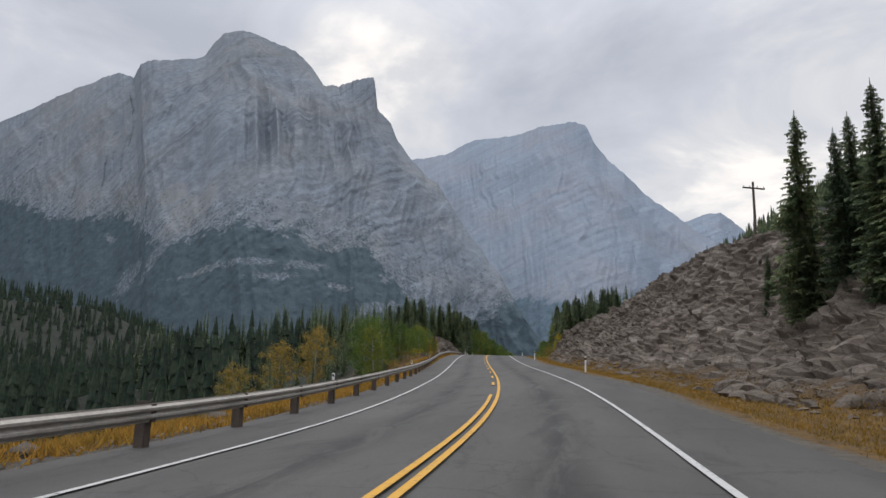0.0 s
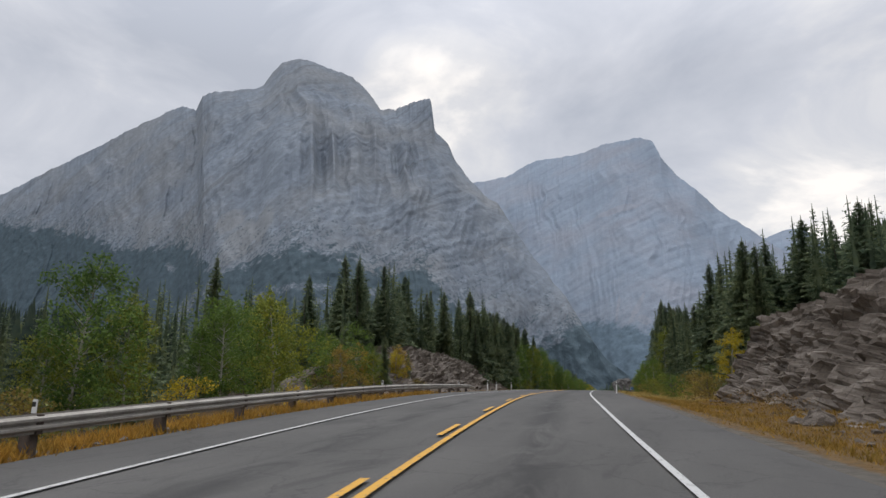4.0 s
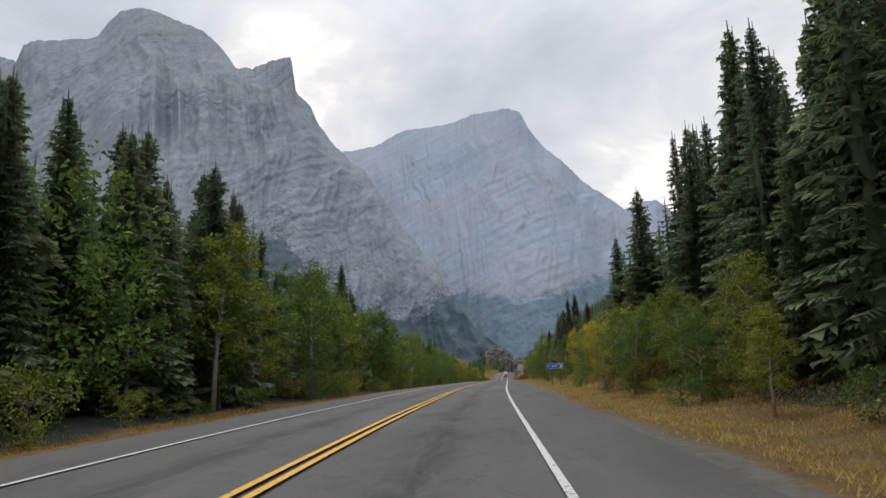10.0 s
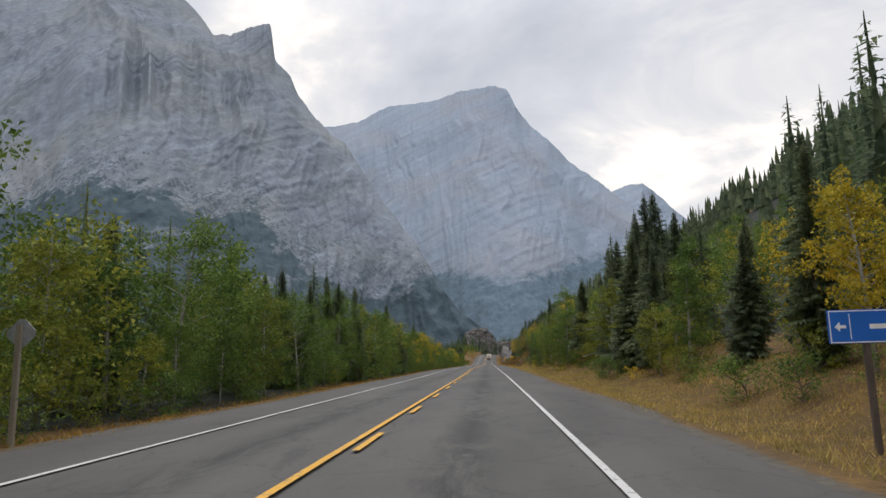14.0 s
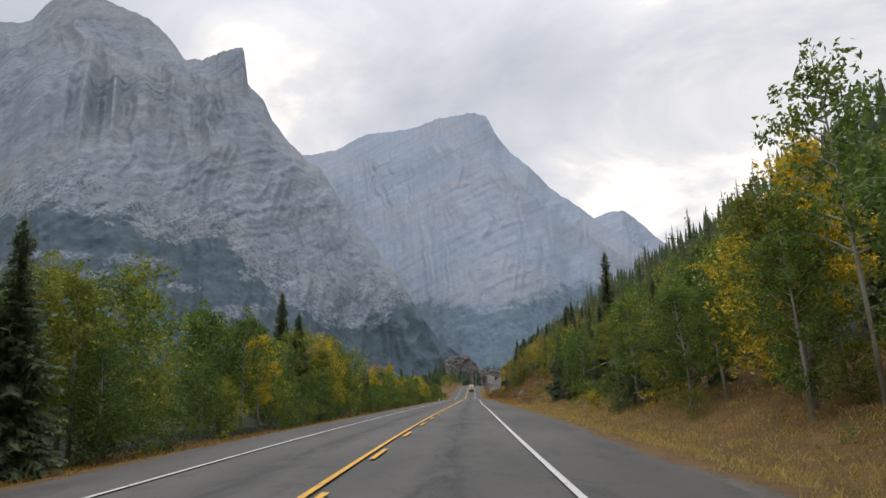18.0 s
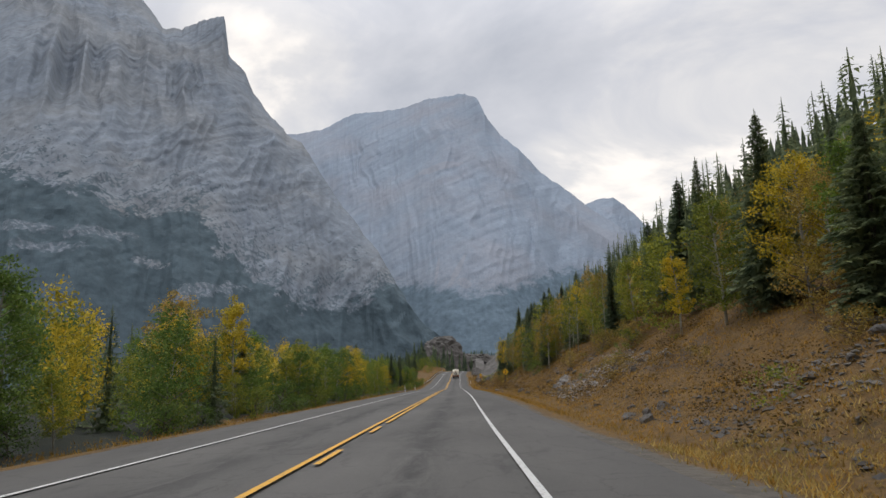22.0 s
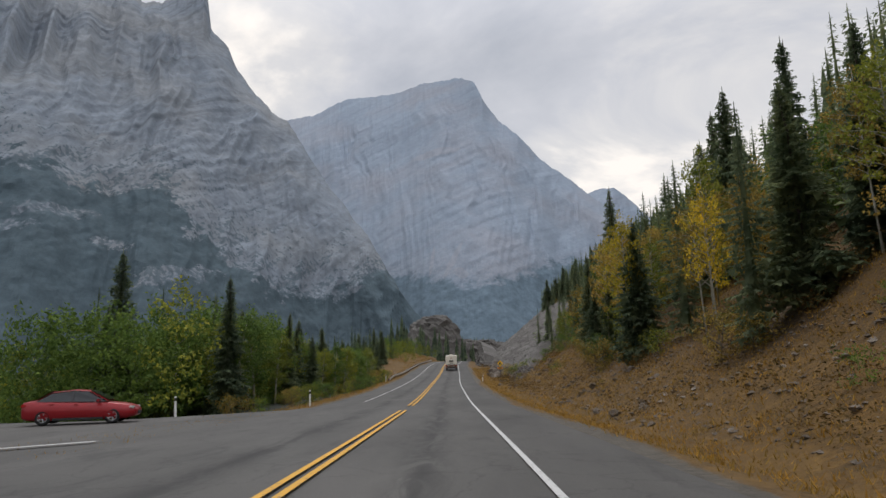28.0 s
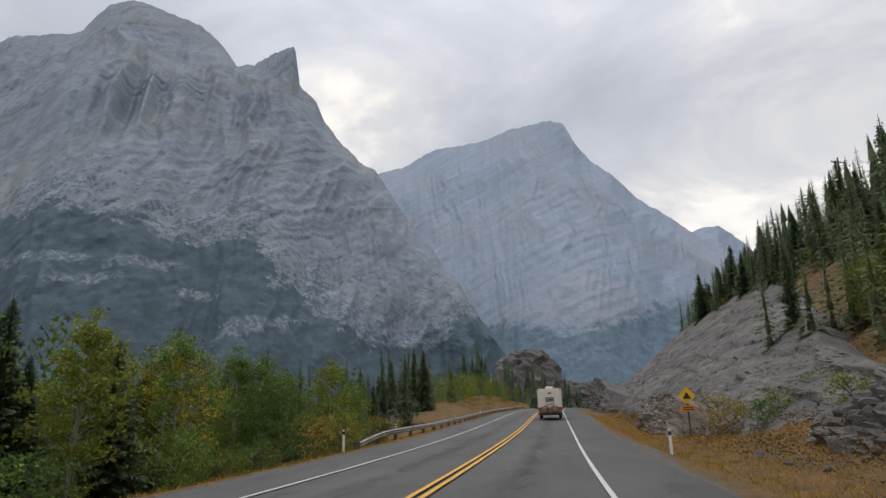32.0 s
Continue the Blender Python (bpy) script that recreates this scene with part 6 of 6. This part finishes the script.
M_BRUSH = leaf_material("dry_brown_brush", (0.075, 0.046, 0.016), (0.145, 0.086, 0.026), (0.25, 0.148, 0.046), 0.9, 0.2)
tagged(brush(3300, (404, 690), (8.8, 20), 1, M_BRUSH, "low dry brown brush on the bank", 300), "low dry brown brush on the bank", "brush", kind="stuff")
tagged(brush(1000, (590, 730), (14, 38), 1, M_BRUSH, "dry brown brush above the slab", 330), "dry brown brush above the slab", "brush", kind="stuff")
tagged(brush(160, (20, 125), (10, 13), 1, M_BRUSH, "dry brown brush at the foot of the rock cut", 310), "dry brown brush at the foot of the rock cut", "brush", kind="stuff")
tagged(brush(200, (8, 120), (15, 26), 1, M_BRUSH, "dry brown brush on the rock cut", 320), "dry brown brush on the rock cut", "brush", kind="stuff")

# ------------------------------------------------------------------ vehicles
M_CREAM = plain("cream_coach_paint", (0.74, 0.69, 0.58), 0.45, 0, 0.06, 1.5)
M_TAN = plain("brown_stripe", (0.30, 0.14, 0.07), 0.45, 0, 0.1)
M_ORANGE = plain("orange_stripe", (0.55, 0.20, 0.06), 0.45, 0, 0.1)
M_RED = plain("red_car_paint", (0.30, 0.012, 0.018), 0.28, 0.15, 0.06, 2)
M_GLASS = plain("dark_window_glass", (0.018, 0.020, 0.024), 0.08, 0.0, 0.1)
M_TYRE = plain("black_rubber", (0.018, 0.018, 0.018), 0.85)
M_RIM = plain("alloy_rim", (0.35, 0.35, 0.36), 0.35, 0.7, 0.15)
M_LAMP = plain("red_lamp_glass", (0.42, 0.02, 0.02), 0.2)
M_CLEAR = plain("clear_lamp_glass", (0.62, 0.62, 0.60), 0.15)
M_DARKMETAL = plain("dark_metal", (0.05, 0.05, 0.052), 0.5, 0.5)


def wheel(parent, x, y, z, r, w):
    """A tyre and its rim, the axle along x."""
    tr = Mesh()
    prof = [(-w / 2, r * 0.66), (-w / 2, r * 0.92), (-w * 0.38, r), (w * 0.38, r), (w / 2, r * 0.92), (w / 2, r * 0.66)]
    n = 28
    for k in range(n):
        a = 2 * math.pi * k / n
        for px, pr in prof:
            tr.v.append((x + px, y + pr * math.cos(a), z + pr * math.sin(a)))
    for k in range(n):
        for j in range(5):
            tr.f.append((k * 6 + j, k * 6 + j + 1, ((k + 1) % n) * 6 + j + 1, ((k + 1) % n) * 6 + j))
    ob = part("wheel", tr, M_TYRE, parent, "black tyre", True)
    rm = Mesh()
    rm.tube([(x - w * 0.36, y, z), (x + w * 0.36, y, z)], [r * 0.2, r * 0.2], 12)
    for s in (-1, 1):
        for k in range(5):
            a = 2 * math.pi * k / 5
            rm.tube([(x + s * w * 0.34, y + 0.1 * r * math.cos(a), z + 0.1 * r * math.sin(a)), (x + s * w * 0.40, y + 0.66 * r * math.cos(a), z + 0.66 * r * math.sin(a))], [r * 0.12, r * 0.09], 6)
    rm.torus(pose(x, y, z, 0, 0, 90), r * 0.64, r * 0.06, 24, 6)
    part("rim", rm, M_RIM, ob, "five-spoke alloy rim")


def motorhome(y, u):
    x = at_road(y, u)
    rv = thing("motorhome", "cream motorhome with brown and orange stripes on the lane", "motorhome",
               at=pose(x, y, float(zr(y)) + 0.0, math.degrees(math.atan2(float(zr(y + 2) - zr(y - 2)), 4)), 0, math.degrees(heading(y))))
    part("body", Mesh().rbox(-1.2, 1.2, 0, 7.2, 0.75, 3.02, 0.09), M_CREAM, rv, smooth=False)
    part("skirt", Mesh().rbox(-1.19, 1.19, 0.05, 7.0, 0.46, 0.78, 0.04), M_TAN, rv, "brown lower skirt")
    part("cab", Mesh().rbox(-1.05, 1.05, 7.0, 8.6, 0.5, 1.75, 0.2), M_CREAM, rv)
    part("stripe", Mesh().box(-1.206, 1.206, -0.006, 7.1, 1.0, 1.16), M_ORANGE, rv, "orange stripe")
    part("stripe", Mesh().box(-1.205, 1.205, -0.005, 7.1, 0.82, 0.98), M_TAN, rv, "brown stripe")
    part("bumper", Mesh().rbox(-1.15, 1.15, -0.28, -0.1, 0.44, 0.62, 0.03), M_DARKMETAL, rv, "dark rear bumper")
    win = part("rear_window", Mesh().rbox(-0.42, 0.42, -0.03, 0.02, 1.72, 2.16, 0.02), M_GLASS, rv, "dark rear window")
    for z in (1.80, 1.89, 1.98, 2.07):
        part("slat", Mesh().box(-0.40, 0.40, -0.036, -0.031, z, z + 0.03), M_CREAM, win)
    part("emblem", Mesh().prism([(-0.2, 2.48), (0.16, 2.48), (0.24, 2.66), (-0.1, 2.66)], pose(0, -0.01, 0), 0.02), M_TAN, rv, "plain brown emblem")
    for s in (-1, 1):
        part("tail_light", Mesh().rbox(s * 1.02 - 0.1, s * 1.02 + 0.1, -0.03, 0.02, 1.0, 1.2, 0.02), M_LAMP, rv, "red tail light")
        part("marker_light", Mesh().rbox(s * 1.05 - 0.06, s * 1.05 + 0.06, -0.03, 0.02, 2.86, 2.92, 0.01), M_LAMP, rv, "red marker light")
        part("mirror", Mesh().rbox(s * 1.42 - 0.12, s * 1.42 + 0.12, 7.4, 7.5, 1.6, 1.95, 0.03), M_DARKMETAL, rv)
        for yy in (1.9, 7.6):
            wheel(rv, s * 0.98, yy, 0.36, 0.36, 0.26)
    part("roof_unit", Mesh().rbox(-0.4, 0.4, 2.2, 3.2, 3.0, 3.28, 0.06), M_CREAM, rv, "roof air conditioner")
    part("roof_vent", Mesh().rbox(-0.25, 0.25, 0.9, 1.4, 3.0, 3.12, 0.03), M_WHITEPOST, rv)
    rail = Mesh()
    for s in (-1, 1):
        rail.tube([(s * 1.0, 0.1, 3.0), (s * 1.0, 0.1, 3.12), (s * 1.0, 2.4, 3.12), (s * 1.0, 2.4, 3.0)], [0.02] * 4, 6)
    part("roof_rail", rail, M_ALU, rv)
    rack = Mesh()
    for s in (-0.35, 0.35):
        rack.tube([(s, -0.1, 0.6), (s, -0.75, 0.62), (s, -0.75, 0.72)], [0.025] * 3, 6)
    for yy in (-0.45, -0.7):
        rack.box(-0.8, 0.8, yy - 0.03, yy + 0.03, 0.6, 0.64)
    part("bike_rack", rack, M_DARKMETAL, rv, "steel bike rack")
    return rv


RV = motorhome(657.5, 2.05)


def bicycle(parent_m, dy, flip, mat, label):
    b = thing("bicycle", label, "bicycle", "bicycles on the rack", at=parent_m @ pose(0.05 * flip, dy, 0.98, 0, 0, 180 if flip < 0 else 0))
    for s in (-0.52, 0.52):
        w = part("wheel", Mesh().torus(pose(s, 0, 0), 0.33, 0.024, 26, 6), M_TYRE, b, "black tyre")
        sp = Mesh()
        for k in range(8):
            a = math.pi * k / 8
            sp.tube([(s - 0.31 * math.cos(a), 0, -0.31 * math.sin(a)), (s + 0.31 * math.cos(a), 0, 0.31 * math.sin(a))], [0.004, 0.004], 4)
        part("spokes", sp, M_ALU, w)
    f = Mesh()
    for p0, p1 in (((-0.52, 0), (-0.12, 0.02)), ((-0.12, 0.02), (-0.22, 0.52)), ((-0.52, 0), (-0.2, 0.42)), ((-0.12, 0.02), (0.36, 0.46)), ((-0.2, 0.44), (0.34, 0.54)), ((0.52, 0), (0.33, 0.62))):
        f.tube([(p0[0], 0, p0[1]), (p1[0], 0, p1[1])], [0.02, 0.02], 6)
    part("frame", f, mat, b)
    part("handlebar", Mesh().tube([(0.3, -0.28, 0.66), (0.34, 0, 0.63), (0.3, 0.28, 0.66)], [0.014] * 3, 6), M_DARKMETAL, b)
    part("saddle", Mesh().rbox(-0.36, -0.12, -0.06, 0.06, 0.53, 0.58, 0.02), M_TYRE, b)


bpy.context.view_layer.update()
RV_AT = RV.matrix_world.copy()
bicycle(RV_AT, -0.45, 1, M_DARKMETAL, "dark bicycle on the motorhome's rear rack")
bicycle(RV_AT, -0.7, -1, M_ALU, "silver bicycle on the motorhome's rear rack")


def sedan(x, y, z, turn):
    """A four-door saloon, its nose along +x before it is turned."""
    car = thing("sedan_car", "red four-door saloon car waiting at the side road", "car", at=pose(x, y, z, 0, 0, turn))
    # stations along the length: x, floor, belt, half width at the sill, half width at the belt
    st = [(-2.28, .42, .86, .62, .60), (-2.2, .30, .98, .78, .74), (-1.9, .22, 1.03, .86, .82), (-1.2, .2, 1.0, .88, .86), (0, .2, .95, .89, .87), (0.9, .2, .93, .89, .86), (1.3, .2, .90, .88, .84),
          (1.9, .22, .80, .85, .78), (2.2, .28, .70, .76, .66), (2.32, .38, .60, .58, .50)]
    body = Mesh()
    for sx_, lo, hi, w0, w1 in st:
        ring = [(-w0 * 0.92, lo), (-w0, lo + 0.12), (-w0, (lo + hi) / 2), (-w1, hi - 0.04), (-w1 * 0.88, hi), (0, hi + 0.03), (w1 * 0.88, hi), (w1, hi - 0.04), (w0, (lo + hi) / 2), (w0, lo + 0.12), (w0 * 0.92, lo)]
        body.v += [(sx_, a, b) for a, b in ring]
    n = 11
    for i in range(len(st) - 1):
        for j in range(n):
            body.f.append((i * n + j, (i + 1) * n + j, (i + 1) * n + (j + 1) % n, i * n + (j + 1) % n))
    body.f += [tuple(range(n)), tuple(range(9 * n + n - 1, 9 * n - 1, -1))]
    bd = part("body", body, M_RED, car, smooth=True)
    roof = [(-1.75, 1.02, .72), (-1.15, 1.36, .60), (-0.3, 1.45, .60), (0.35, 1.40, .60), (1.15, 0.96, .74)]
    cab = Mesh()
    for rx, rz, hw in roof:
        cab.v += [(rx, -hw - (1.45 - rz) * 0.12, rz), (rx, -hw * 0.85, rz + 0.03), (rx, 0, rz + 0.045), (rx, hw * 0.85, rz + 0.03), (rx, hw + (1.45 - rz) * 0.12, rz)]
    for i in range(4):
        for j in range(4):
            cab.f.append((i * 5 + j, (i + 1) * 5 + j, (i + 1) * 5 + j + 1, i * 5 + j + 1))
    part("roof", cab, M_RED, car, smooth=True)
    for i in (0, 3):
        w = Mesh()
        a, b = roof[i], roof[i + 1]
        w.add([(a[0], -a[2] * 0.9, a[1] + 0.012), (a[0], a[2] * 0.9, a[1] + 0.012), (b[0], b[2] * 0.9, b[1] + 0.05), (b[0], -b[2] * 0.9, b[1] + 0.05)], [(0, 1, 2, 3)])
        w.v = [(p[0] + (0.02 if i == 3 else -0.02), p[1], p[2] + 0.03) for p in w.v]
        part("windscreen" if i == 3 else "rear_screen", w, M_GLASS, car, "dark glass")
    for s in (-1, 1):
        g = Mesh()
        g.add([(-1.68, s * 0.84, 1.0), (1.08, s * 0.85, 0.95), (0.30, s * 0.63, 1.38), (-0.3, s * 0.625, 1.42), (-1.1, s * 0.64, 1.34)], [(0, 1, 2, 3, 4)])
        part("side_window", g, M_GLASS, car, "dark side glass")
        for px0, px1 in ((-0.28, -0.22),):
            part("pillar", Mesh().add([(px0, s * 0.855, .97), (px1, s * 0.855, .97), (px1 - 0.02, s * 0.635, 1.43), (px0 - 0.02, s * 0.635, 1.43)], [(0, 1, 2, 3)]), M_DARKMETAL, car)
        part("door_handle", Mesh().rbox(-0.2, -0.02, s * 0.885 - 0.015, s * 0.885 + 0.015, .84, .87, 0.008), M_RED, car)
        part("door_handle", Mesh().rbox(-1.15, -0.97, s * 0.885 - 0.015, s * 0.885 + 0.015, .87, .90, 0.008), M_RED, car)
        part("mirror", Mesh().rbox(0.72, 0.88, s * 0.98 - 0.1, s * 0.98 + 0.1, .95, 1.07, 0.03), M_RED, car)
        part("headlight", Mesh().rbox(1.92, 2.24, s * 0.62 - 0.13, s * 0.62 + 0.13, .62, .74, 0.04), M_CLEAR, car, "clear headlight")
        part("tail_light", Mesh().rbox(-2.27, -2.02, s * 0.66 - 0.13, s * 0.66 + 0.13, .78, .92, 0.03), M_LAMP, car, "red tail light")
        part("sill", Mesh().rbox(-1.0, 1.0, s * 0.86 - 0.04, s * 0.86 + 0.04, .2, .3, 0.02), M_DARKMETAL, car)
    part("grille", Mesh().rbox(2.26, 2.345, -0.4, 0.4, .36, .5, 0.02), M_DARKMETAL, car, "black grille")
    for s in (-1, 1):
        for px in (-1.38, 1.36):
            w = thing_wheel(car, px, s * 0.80)
    return car


def thing_wheel(car, px, py):
    r, wd = 0.325, 0.22
    tr = Mesh().torus(pose(px, py, 0.325), 0.245, 0.085, 26, 8)
    ob = part("wheel", tr, M_TYRE, car, "black tyre", True)
    rm = Mesh()
    for k in range(5):
        a = 2 * math.pi * k / 5
        rm.tube([(px, py, 0.325), (px + 0.2 * math.cos(a), py + (0.07 if py > 0 else -0.07), 0.325 + 0.2 * math.sin(a))], [0.05, 0.035], 6)
    rm.torus(pose(px, py + (0.05 if py > 0 else -0.05), 0.325), 0.19, 0.025, 22, 6)
    part("rim", rm, M_RIM, ob, "five-spoke alloy rim")
    return ob


sedan(at_road(542, -14.0), 542.6, float(zr(541)) - 0.12, 15)

for y, u, s, k in ((6.5, -6.9, 0.6, 0), (8.4, -7.3, 0.75, 2), (10.2, -6.8, 0.4, 4), (17.5, -7.2, 0.5, 1), (26, -7.4, 0.55, 3)):
    x = at_road(y, u)
    tagged(part("boulder", STONES_SLAB[k], None, at=pose(x, y, gz(x, y) + 0.1 * s, 8, 5, 40 * k) @ Matrix.Diagonal((s, s * 0.8, s * 0.7, 1))), "pale grey boulder behind the guardrail", "boulder", "boulders below the guardrail")
